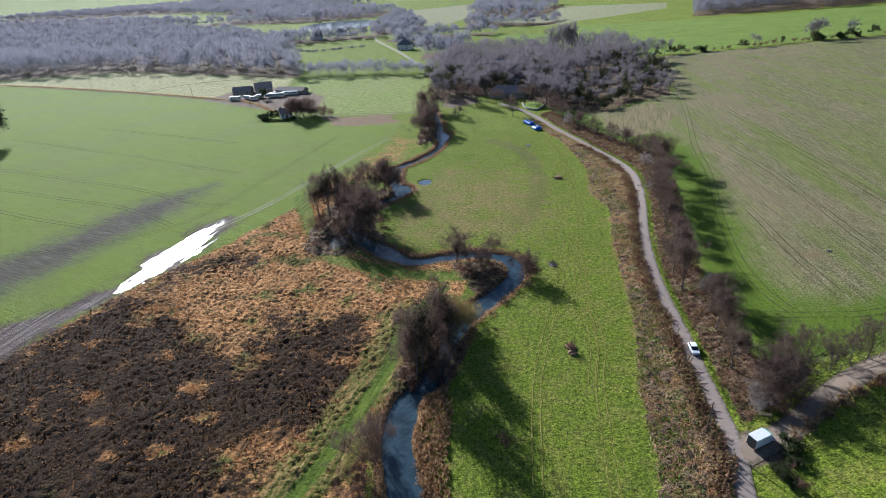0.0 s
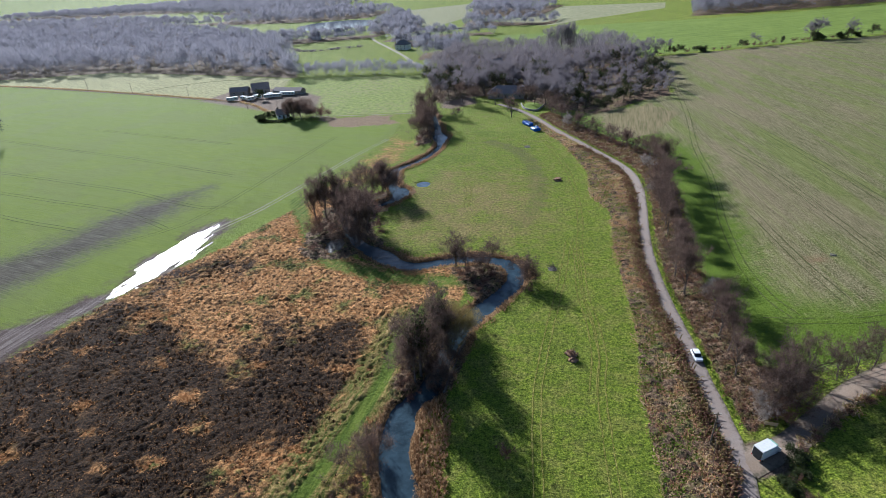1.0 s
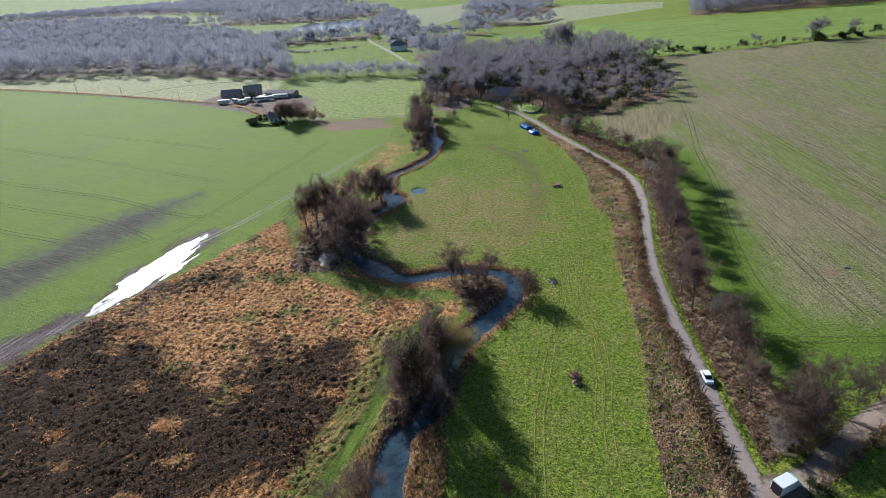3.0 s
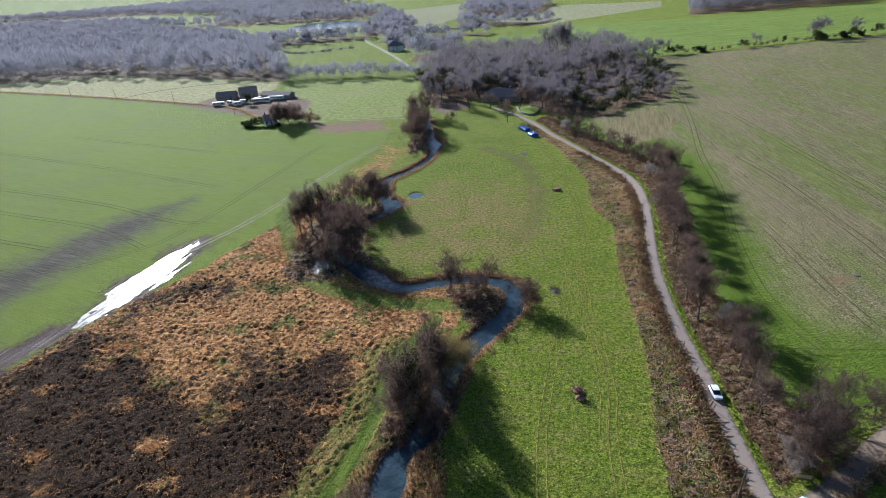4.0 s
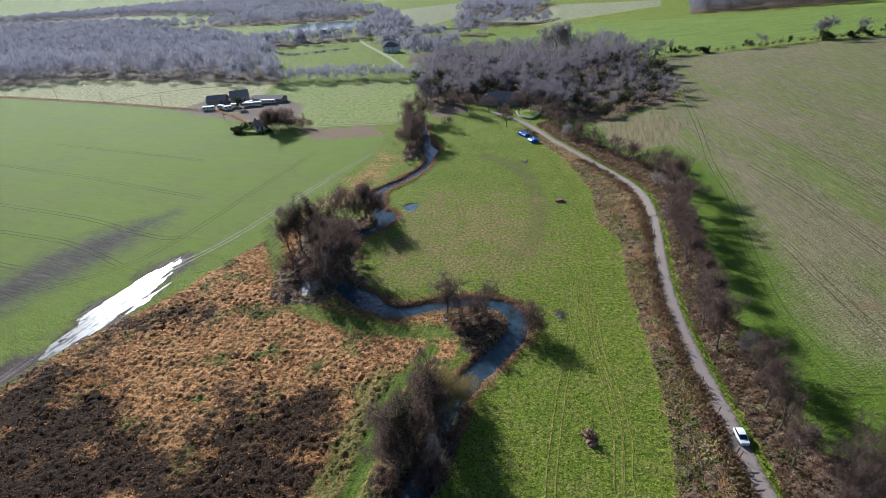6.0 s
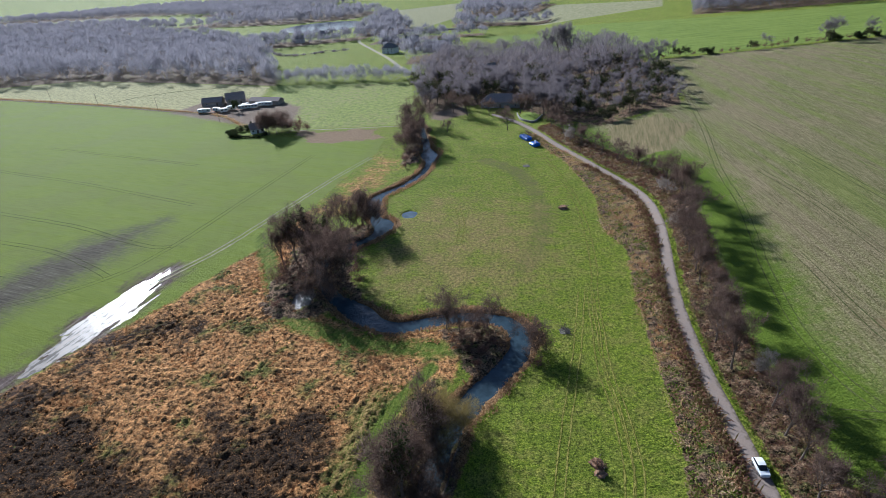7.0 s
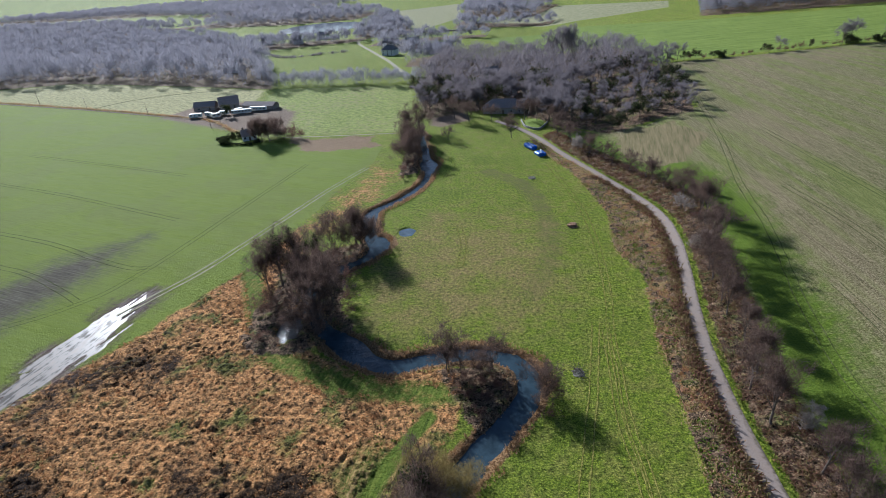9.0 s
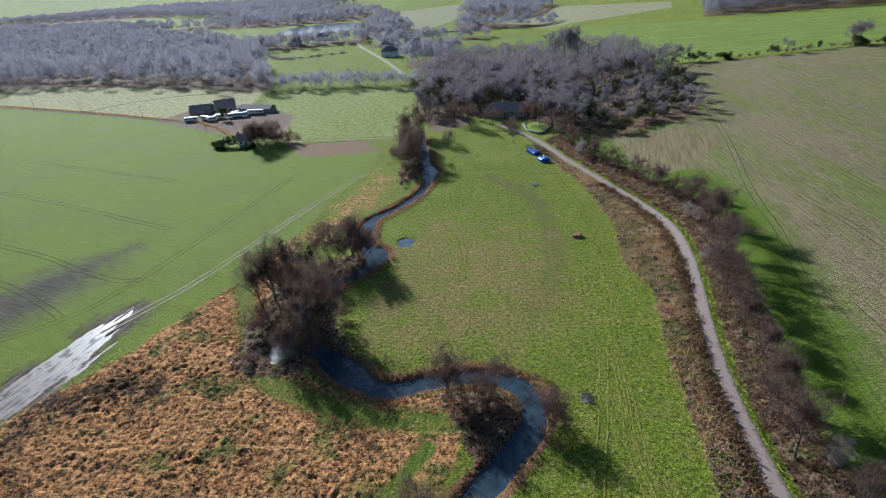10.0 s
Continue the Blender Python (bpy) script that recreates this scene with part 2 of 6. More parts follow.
# ---------------------------------------------------------------- materials
class Mat:
    """A node material with one principled shader."""

    def __init__(self, name, rough=0.9, metal=0.0, spec=0.3):
        self.m = bpy.data.materials.new(name)
        self.m.use_nodes = True
        self.t = self.m.node_tree
        self.p = self.t.nodes["Principled BSDF"]
        self.p.inputs["Roughness"].default_value = rough
        self.p.inputs["Metallic"].default_value = metal
        self.p.inputs["Specular IOR Level"].default_value = spec
        self.where = self.t.nodes.new("ShaderNodeNewGeometry").outputs["Position"]

    def node(self, kind, **values):
        n = self.t.nodes.new(kind)
        for key, value in values.items():
            n.inputs[key].default_value = value
        return n

    def link(self, a, b):
        self.t.links.new(a, b)

    def stretch(self, angle, sx, sy, sz=1.0):
        """World places turned by an angle and scaled."""
        n = self.node("ShaderNodeMapping")
        n.vector_type = "TEXTURE"
        n.inputs["Rotation"].default_value = (0, 0, radians(angle))
        n.inputs["Scale"].default_value = (sx, sy, sz)
        self.link(self.where, n.inputs["Vector"])
        return n.outputs[0]

    def noise(self, scale, detail=4.0, rough=0.6, where=None):
        n = self.node("ShaderNodeTexNoise", Scale=scale, Detail=detail, Roughness=rough)
        self.link(where or self.where, n.inputs["Vector"])
        return n.outputs["Fac"]

    def ramp(self, fac, stops):
        n = self.node("ShaderNodeValToRGB")
        e = n.color_ramp.elements
        while len(e) < len(stops):
            e.new(0.5)
        for k, (pos, col) in zip(e, stops):
            k.position, k.color = pos, (*col, 1)
        self.link(fac, n.inputs["Fac"])
        return n.outputs["Color"]

    def span(self, fac, a, b, lo=0.0, hi=1.0):
        n = self.node("ShaderNodeMapRange")
        n.inputs["From Min"].default_value, n.inputs["From Max"].default_value = a, b
        n.inputs["To Min"].default_value, n.inputs["To Max"].default_value = lo, hi
        self.link(fac, n.inputs["Value"])
        return n.outputs[0]

    def sums(self, op, a, b):
        n = self.node("ShaderNodeMath")
        n.operation = op
        for k, v in enumerate((a, b)):
            if isinstance(v, (int, float)):
                n.inputs[k].default_value = v
            else:
                self.link(v, n.inputs[k])
        return n.outputs[0]

    def mix(self, fac, a, b, kind="MIX"):
        n = self.node("ShaderNodeMix")
        n.data_type, n.blend_type = "RGBA", kind
        for key, v in ((0, fac), (6, a), (7, b)):
            if isinstance(v, (int, float)):
                n.inputs[key].default_value = v
            elif isinstance(v, tuple):
                n.inputs[key].default_value = (*v, 1)
            else:
                self.link(v, n.inputs[key])
        return n.outputs[2]

    def bump(self, height, strength, distance):
        n = self.node("ShaderNodeBump", Strength=strength, Distance=distance)
        self.link(height, n.inputs["Height"])
        self.link(n.outputs[0], self.p.inputs["Normal"])

    def colour(self, c):
        if isinstance(c, tuple):
            self.p.inputs["Base Color"].default_value = (*c, 1)
        else:
            self.link(c, self.p.inputs["Base Color"])
        return self.m

    def mask(self, name):
        n = self.node("ShaderNodeAttribute")
        n.attribute_name = name
        return n.outputs["Fac"]

    def each(self):
        return self.node("ShaderNodeObjectInfo").outputs["Random"]

    def island(self):
        return self.t.nodes["Geometry"].outputs["Random Per Island"]


def ground_material():
    g = Mat("ground_cover", 0.95, spec=0.15)
    fine, mid, wide = g.span(g.noise(3.2, 5, 0.75), 0.3, 0.7), g.span(g.noise(0.25, 5, 0.65), 0.2, 0.8), g.span(g.noise(0.03, 4, 0.6), 0.25, 0.75)
    edge = g.span(g.noise(0.55, 6, 0.7), 0.25, 0.75, -0.45, 0.45)

    broad = g.span(g.noise(0.12, 5, 0.65), 0.25, 0.75, -0.45, 0.45)

    def layer(base, name, colour, ragged=1.0, soft=0.12, wander=0.0):
        """Lays a cover over the base; its outline is broken up where the mask fades."""
        m = g.mask(name)
        rag = g.sums("ADD", g.sums("MULTIPLY", edge, ragged), g.sums("MULTIPLY", broad, wander))
        fade = g.sums("MINIMUM", g.sums("MULTIPLY", g.sums("MULTIPLY", m, g.sums("SUBTRACT", 1.0, m)), 5.0), 1.0)
        f = g.sums("ADD", m, g.sums("MULTIPLY", rag, fade))
        return g.mix(g.span(f, 0.5 - soft, 0.5 + soft), base, colour)

    # grazed pasture, with yellowed and worn patches
    tuft = g.noise(1.7, 3, 0.6)
    grass = g.ramp(fine, [(0.1, (0.055, 0.088, 0.008)), (0.5, (0.155, 0.215, 0.018)), (0.9, (0.30, 0.35, 0.045))])
    grass = g.mix(g.span(mid, 0.42, 0.66, 0, 0.8), grass, g.ramp(fine, [(0.1, (0.12, 0.14, 0.022)), (0.9, (0.29, 0.29, 0.07))]))
    c = g.mix(g.span(g.noise(0.06, 5, 0.65), 0.47, 0.62, 0, 0.75), grass, g.ramp(fine, [(0.2, (0.08, 0.125, 0.011)), (0.8, (0.20, 0.255, 0.03))]))
    # shaded and sunlit sides of grass tufts, painted as random mottling
    clod_shade = g.ramp(g.sums("ADD", g.sums("MULTIPLY", g.noise(1.15, 3, 0.65), 0.6), g.sums("MULTIPLY", g.noise(3.0, 2, 0.6), 0.4)), [(0.37, (0.42, 0.41, 0.36)), (0.49, (1.04, 1.0, 0.95)), (0.6, (1.65, 1.5, 1.3))])
    c = g.mix(1.0, c, clod_shade, "MULTIPLY")
    c = layer(c, "arc", g.ramp(fine, [(0.1, (0.09, 0.085, 0.025)), (0.9, (0.23, 0.20, 0.075))]), 0.6, 0.45, 1.0)
    c = layer(c, "worn", g.mix(1.0, g.ramp(fine, [(0.1, (0.15, 0.13, 0.04)), (0.9, (0.34, 0.275, 0.115))]), clod_shade, "MULTIPLY"), 0.6, 0.45, 1.6)
    mottle = g.ramp(g.noise(0.4, 5, 0.7), [(0.36, (0.55, 0.6, 0.55)), (0.5, (1.0, 1.0, 1.0)), (0.64, (1.35, 1.3, 1.25))])
    c = layer(c, "north", g.mix(1.0, g.ramp(fine, [(0.2, (0.17, 0.22, 0.035)), (0.8, (0.33, 0.37, 0.10))]), mottle, "MULTIPLY"), 1.0, 0.3)
    c = layer(c, "north_tired", g.mix(g.span(mid, 0.4, 0.6), c, (0.30, 0.28, 0.11)), 1.0, 0.5)
    c = layer(c, "pale", g.mix(1.0, g.ramp(fine, [(0.2, (0.27, 0.265, 0.11)), (0.8, (0.48, 0.43, 0.21))]), mottle, "MULTIPLY"), 1.0, 0.3)
    # young winter corn in drilled rows over brown soil
    rows = g.noise(1.0, 4, 0.65, g.stretch(-18, 9.0, 0.45))
    strip = g.noise(1.0, 2, 0.5, g.stretch(-18, 60.0, 4.0))
    blade = g.sums("ADD", g.sums("MULTIPLY", rows, 0.55), g.sums("MULTIPLY", fine, 0.45))
    left = g.ramp(blade, [(0.25, (0.115, 0.155, 0.018)), (0.5, (0.19, 0.245, 0.028)), (0.75, (0.27, 0.32, 0.05))])
    left = g.mix(g.span(wide, 0.45, 0.65, 0, 0.35), left, g.ramp(blade, [(0.25, (0.13, 0.15, 0.04)), (0.75, (0.235, 0.25, 0.08))]))
    left = g.mix(g.span(strip, 0.45, 0.62, 0, 0.35), left, (0.20, 0.25, 0.05))
    c = layer(c, "corn_left", left, 0.6)
    bare = g.ramp(rows, [(0.35, (0.07, 0.06, 0.045)), (0.6, (0.14, 0.125, 0.085)), (0.75, (0.22, 0.20, 0.14))])
    c = layer(c, "soil", bare, 0.6, 0.5, 0.8)
    rows = g.noise(1.0, 5, 0.72, g.stretch(1, 0.5, 7.0))
    strip = g.noise(1.0, 3, 0.5, g.stretch(1, 4.0, 90.0))
    blade = g.sums("ADD", g.sums("MULTIPLY", rows, 0.5), g.sums("MULTIPLY", fine, 0.5))
    right = g.ramp(blade, [(0.33, (0.075, 0.07, 0.024)), (0.48, (0.165, 0.15, 0.062)), (0.62, (0.36, 0.305, 0.17))])
    right = g.mix(g.span(strip, 0.44, 0.62, 0, 0.75), right, g.ramp(blade, [(0.33, (0.09, 0.115, 0.02)), (0.62, (0.25, 0.28, 0.07))]))
    right = g.mix(g.span(g.noise(0.02, 3, 0.5), 0.5, 0.62, 0, 0.4), right, g.ramp(blade, [(0.33, (0.15, 0.10, 0.06)), (0.62, (0.38, 0.29, 0.19))]))
    c = layer(c, "corn_right", right, 0.6)
    lush = g.ramp(blade, [(0.3, (0.07, 0.115, 0.010)), (0.7, (0.165, 0.225, 0.022))])
    c = layer(c, "lush", lush, 0.7, 0.4, 0.9)
    c = layer(c, "rust", (0.25, 0.16, 0.085), 1.0, 0.5)
    hill = g.ramp(g.noise(0.5, 5, 0.65, g.stretch(-20, 20, 1.5)), [(0.3, (0.13, 0.185, 0.03)), (0.7, (0.23, 0.29, 0.055))])
    c = layer(c, "hill", hill, 0.4)
    c = layer(c, "far_pale", g.ramp(mid, [(0.3, (0.22, 0.22, 0.11)), (0.7, (0.33, 0.31, 0.17))]), 0.4)
    c = layer(c, "yard", g.ramp(fine, [(0.3, (0.14, 0.10, 0.07)), (0.7, (0.30, 0.215, 0.15))]), 0.8, 0.3)
    # marsh
    straw = g.ramp(fine, [(0.05, (0.19, 0.09, 0.033)), (0.5, (0.49, 0.25, 0.094)), (0.95, (0.72, 0.43, 0.185))])
    straw = g.mix(g.span(g.noise(0.11, 4, 0.6), 0.54, 0.64), straw, g.ramp(fine, [(0.2, (0.10, 0.10, 0.02)), (0.8, (0.24, 0.22, 0.06))]))
    # shade between tussocks and their sunlit tops, painted as random dark and bright spots
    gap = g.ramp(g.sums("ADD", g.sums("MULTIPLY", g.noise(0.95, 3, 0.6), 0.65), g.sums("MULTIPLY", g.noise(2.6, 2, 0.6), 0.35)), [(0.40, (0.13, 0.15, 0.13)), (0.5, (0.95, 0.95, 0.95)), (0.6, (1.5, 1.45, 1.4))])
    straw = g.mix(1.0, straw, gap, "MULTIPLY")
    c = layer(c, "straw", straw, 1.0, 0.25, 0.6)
    swath = g.sums("ADD", g.sums("MULTIPLY", g.noise(1.0, 4, 0.65, g.stretch(77, 9.0, 0.75)), 0.7), g.sums("MULTIPLY", fine, 0.3))
    raked = g.ramp(swath, [(0.34, (0.055, 0.075, 0.012)), (0.46, (0.15, 0.16, 0.03)), (0.56, (0.30, 0.21, 0.07)), (0.7, (0.52, 0.35, 0.15))])
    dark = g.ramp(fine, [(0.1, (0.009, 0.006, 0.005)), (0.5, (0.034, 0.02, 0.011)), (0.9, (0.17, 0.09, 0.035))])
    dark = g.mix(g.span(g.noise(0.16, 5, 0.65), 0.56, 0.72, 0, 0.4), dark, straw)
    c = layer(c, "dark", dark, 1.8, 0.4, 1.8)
    c = layer(c, "raked", raked, 1.0, 0.3, 0.6)
    mown = g.ramp(swath, [(0.32, (0.045, 0.075, 0.008)), (0.5, (0.13, 0.18, 0.02)), (0.68, (0.24, 0.28, 0.045))])
    c = layer(c, "mown", mown, 0.8, 0.3)
    c = layer(c, "bank", g.ramp(fine, [(0.2, (0.09, 0.05, 0.022)), (0.5, (0.24, 0.135, 0.06)), (0.8, (0.42, 0.27, 0.13))]), 1.3, 0.2)
    brown = g.ramp(fine, [(0.2, (0.085, 0.05, 0.035)), (0.5, (0.18, 0.115, 0.07)), (0.8, (0.30, 0.22, 0.135))])
    brown = g.mix(g.span(g.noise(0.22, 4, 0.65), 0.52, 0.62, 0, 0.75), brown, g.ramp(fine, [(0.2, (0.05, 0.065, 0.012)), (0.8, (0.19, 0.21, 0.05))]))
    # the litter takes the same painted shade between its clumps
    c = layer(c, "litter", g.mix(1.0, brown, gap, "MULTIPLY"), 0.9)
    c = layer(c, "rush", g.ramp(fine, [(0.3, (0.16, 0.10, 0.055)), (0.7, (0.38, 0.27, 0.16))]), 1.0)
    c = layer(c, "stubble", g.ramp(g.noise(1, 3, 0.6, g.stretch(-12, 0.8, 12)), [(0.3, (0.13, 0.12, 0.05)), (0.7, (0.27, 0.21, 0.11))]), 0.7)
    track = g.noise(1.0, 5, 0.7, g.stretch(-14, 0.8, 14.0))
    c = layer(c, "mud", g.ramp(track, [(0.35, (0.06, 0.037, 0.03)), (0.52, (0.115, 0.076, 0.062)), (0.68, (0.20, 0.145, 0.12))]), 1.0, 0.45, 0.8)
    c = layer(c, "bed", (0.05, 0.045, 0.035), 0.2)
    damp = g.sums("ADD", g.mask("mud"), g.span(track, 0.35, 0.65, -0.45, 0.25))
    g.link(g.span(damp, 0.4, 1.2, 0.95, 0.66), g.p.inputs["Roughness"])
    g.link(g.span(damp, 0.6, 1.2, 0.12, 0.2), g.p.inputs["Specular IOR Level"])
    height = g.sums("ADD", g.sums("MULTIPLY", fine, 0.25), g.sums("MULTIPLY", tuft, 0.7))
    g.bump(height, 1.0, 1.1)
    return g.colour(c)


def speckled(name, stops, scale=3.0, rough=0.9, spec=0.2, vary=0.35, relief=0.0):
    """A matt surface whose tone varies along it and from piece to piece."""
    k = Mat(name, rough, spec=spec)
    f = k.sums("ADD", k.sums("MULTIPLY", k.noise(scale, 4, 0.65), 1 - vary), k.sums("MULTIPLY", k.island(), vary))
    if relief:
        k.bump(k.noise(scale * 3, 4, 0.7), 0.6, relief)
    return k.colour(k.ramp(f, stops))


def leafy(name, stops, scale=2.0, vary=0.5, light=0.35):
    """Leaves and dry stems, through which some of the sun comes."""
    k = Mat(name, 1.0, spec=0.04)
    f = k.sums("ADD", k.sums("MULTIPLY", k.noise(scale, 3, 0.6), 1 - vary), k.sums("MULTIPLY", k.island(), vary))
    col = k.ramp(f, stops)
    k.colour(col)
    thin = k.node("ShaderNodeBsdfTranslucent")
    k.link(col, thin.inputs["Color"])
    mixed = k.node("ShaderNodeMixShader", Fac=light)
    k.link(k.p.outputs[0], mixed.inputs[1])
    k.link(thin.outputs[0], mixed.inputs[2])
    k.link(mixed.outputs[0], k.t.nodes["Material Output"].inputs["Surface"])
    return k.m


def water_material(name, base, rough, wave, size):
    """Water with small waves, broken and lively where it runs shallow."""
    k = Mat(name, rough, spec=0.5)
    k.p.inputs["IOR"].default_value = 1.33
    rush = k.sums("MULTIPLY", k.mask("riffle"), k.span(k.noise(0.7, 3, 0.6), 0.4, 0.6))
    k.bump(k.sums("ADD", k.noise(size, 3, 0.6), k.sums("MULTIPLY", k.sums("MULTIPLY", rush, 8.0), k.noise(2.6, 4, 0.7))), wave, 0.25)
    return k.colour(k.ramp(k.noise(0.4, 3, 0.6), [(0.35, base), (0.7, tuple(1.8 * v for v in base))]))


def plain(name, base, rough=0.6, metal=0.0, dirt=0.25, scale=1.5):
    k = Mat(name, rough, metal, 0.4)
    return k.colour(k.ramp(k.noise(scale, 5, 0.7), [(0.3, tuple(v * (1 - dirt) for v in base)), (0.7, base)]))


def road_material(name, low, high, worn):
    k = Mat(name, 0.85, spec=0.3)
    f, w = k.noise(6, 5, 0.7), k.noise(0.35, 5, 0.7)
    c = k.ramp(f, [(0.3, low), (0.7, high)])
    c = k.mix(k.span(w, 0.42, 0.68, 0, 0.6), c, worn)
    edge = k.mask("edge")
    c = k.mix(k.span(k.sums("ADD", edge, k.span(k.noise(1.5, 5), 0.3, 0.7, -0.3, 0.3)), 0.6, 1.0), c, (0.10, 0.08, 0.05))
    k.bump(f, 0.3, 0.02)
    return k.colour(c)


GROUND = ground_material()
ROAD_TOP = road_material("lane_asphalt", (0.19, 0.15, 0.125), (0.29, 0.235, 0.20), (0.26, 0.19, 0.14))
DIRT_TOP = road_material("muddy_lane", (0.17, 0.125, 0.09), (0.28, 0.215, 0.16), (0.22, 0.15, 0.095))
BARK = speckled("grey_brown_bark", [(0.3, (0.07, 0.055, 0.042)), (0.7, (0.18, 0.145, 0.12))], 2.5)
TWIG = leafy("bare_twigs", [(0.2, (0.055, 0.036, 0.03)), (0.5, (0.12, 0.08, 0.065)), (0.8, (0.25, 0.178, 0.14))], 0.6, 0.6, 0.4)
TWIG_RED = leafy("reddish_twigs", [(0.2, (0.08, 0.042, 0.036)), (0.6, (0.18, 0.10, 0.075)), (0.9, (0.31, 0.20, 0.15))], 0.6, 0.6, 0.4)
TWIG_OLIVE = leafy("olive_willow_twigs", [(0.2, (0.15, 0.11, 0.04)), (0.6, (0.26, 0.20, 0.075)), (0.9, (0.36, 0.29, 0.13))], 0.6, 0.6, 0.45)
TWIG_PALE = leafy("pale_seed_heads", [(0.2, (0.16, 0.13, 0.11)), (0.8, (0.42, 0.37, 0.33))], 0.8, 0.6, 0.45)
# distance haze painted into the far twigs: paler, bluer and flatter than TWIG
FAR_HAZE_TWIG = leafy("far_haze_twigs", [(0.3, (0.20, 0.193, 0.222)), (0.5, (0.262, 0.252, 0.284)), (0.7, (0.33, 0.315, 0.345))], 0.03, 0.3, 0.5)
WOOD_TWIG = leafy("woodland_twigs", [(0.2, (0.12, 0.105, 0.115)), (0.5, (0.21, 0.185, 0.195)), (0.8, (0.32, 0.28, 0.28))], 0.06, 0.5, 0.45)
IVY = leafy("ivy_leaves", [(0.2, (0.028, 0.036, 0.016)), (0.6, (0.052, 0.066, 0.026)), (0.9, (0.10, 0.115, 0.045))])
STRAW = leafy("dead_grass", [(0.2, (0.27, 0.125, 0.05)), (0.5, (0.51, 0.265, 0.108)), (0.8, (0.70, 0.42, 0.20))], 1.6, 0.4, 0.4)
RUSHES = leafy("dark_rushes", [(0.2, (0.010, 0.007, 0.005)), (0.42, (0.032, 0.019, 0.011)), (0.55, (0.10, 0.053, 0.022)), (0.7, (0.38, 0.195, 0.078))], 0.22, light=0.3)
GRASS_TUFT = leafy("grass_tufts", [(0.2, (0.07, 0.115, 0.012)), (0.6, (0.155, 0.22, 0.026)), (0.9, (0.28, 0.31, 0.065))], 0.4)
BRAMBLE = leafy("brown_brambles", [(0.25, (0.25, 0.13, 0.105)), (0.38, (0.44, 0.22, 0.135)), (0.46, (0.60, 0.39, 0.22)), (0.54, (0.34, 0.32, 0.09)), (0.62, (0.53, 0.37, 0.25)), (0.78, (0.72, 0.55, 0.34))], 0.16, 0.3, 0.5)
THICKET = leafy("bare_hedge_stems", [(0.25, (0.10, 0.055, 0.045)), (0.45, (0.22, 0.115, 0.075)), (0.6, (0.19, 0.155, 0.06)), (0.8, (0.36, 0.25, 0.16))], 0.2, 0.35, 0.45)
REED = leafy("dry_reeds", [(0.15, (0.20, 0.105, 0.045)), (0.5, (0.46, 0.27, 0.125)), (0.85, (0.70, 0.48, 0.27))], 0.5)
RIVER_WATER = water_material("stream_water", (0.024, 0.038, 0.048), 0.06, 0.14, 1.4)
POOL_WATER = water_material("still_water", (0.06, 0.08, 0.095), 0.08, 0.2, 1.8)
FLOOD = water_material("flood_water", (0.13, 0.11, 0.09), 0.25, 0.9, 1.6)
k = Mat("puddle_water", 0.2, spec=0.5)
k.p.inputs["IOR"].default_value = 1.33
silt = k.sums("ADD", k.sums("MULTIPLY", k.noise(0.8, 5, 0.7, k.stretch(-12, 0.9, 8.0)), 0.6), k.sums("MULTIPLY", k.noise(0.35, 5, 0.7), 0.4))
k.link(k.span(silt, 0.44, 0.64, 0.16, 0.8), k.p.inputs["Roughness"])
k.link(k.span(silt, 0.46, 0.64, 0.5, 0.1), k.p.inputs["Specular IOR Level"])
k.bump(k.noise(2.0, 3, 0.6), 0.4, 0.04)
PUDDLE_WATER = k.colour(k.ramp(silt, [(0.44, (0.12, 0.105, 0.085)), (0.58, (0.22, 0.175, 0.14))]))


# ---------------------------------------------------------------- building meshes
def mesh(name, verts, faces, material=None, smooth=False):
    me = bpy.data.meshes.new(name)
    me.from_pydata([tuple(v) for v in np.asarray(verts).tolist()], [], [tuple(f) for f in np.asarray(faces).tolist()] if isinstance(faces, np.ndarray) else faces)
    if material:
        me.materials.append(material)
    if smooth:
        me.polygons.foreach_set("use_smooth", [True] * len(me.polygons))
    me.update()
    return me


def part(name, bm, material, parent, label=""):
    """Links a bmesh or a mesh as one part of a thing."""
    me = bm
    if isinstance(bm, bmesh.types.BMesh):
        me = bpy.data.meshes.new(name)
        bm.to_mesh(me)
        bm.free()
    if material and not me.materials:
        me.materials.append(material)
    ob = new(name, me)
    ob.parent = parent
    return tagged(ob, label)


def box(bm, x, y, z, sx, sy, sz, turn=0.0):
    """A box in bm, its middle at x, y and its foot at z."""
    m = pose(x, y, z + sz / 2, 0, 0, turn) @ Matrix.Diagonal((sx, sy, sz, 1))
    return bmesh.ops.create_cube(bm, size=1, matrix=m)["verts"]


def one_box(x, y, z, sx, sy, sz, turn=0.0, round_by=0.0):
    bm = bmesh.new()
    box(bm, x, y, z, sx, sy, sz, turn)
    if round_by:
        bmesh.ops.bevel(bm, geom=bm.edges[:], offset=round_by, segments=2, affect="EDGES")
    return bm


def rod(bm, a, b, r, r2=None, n=8):
    a, b = Vector(a), Vector(b)
    m = Matrix.Translation((a + b) / 2) @ (b - a).to_track_quat("Z", "Y").to_matrix().to_4x4()
    bmesh.ops.create_cone(bm, cap_ends=True, segments=n, radius1=r, radius2=r if r2 is None else r2, depth=(b - a).length, matrix=m)
    return bm


def empty(name, m, label, category, group="", kind=""):
    ob = new(name)
    ob.empty_display_size = 0.5
    ob.matrix_basis = m
    return tagged(ob, label, category, group, kind)


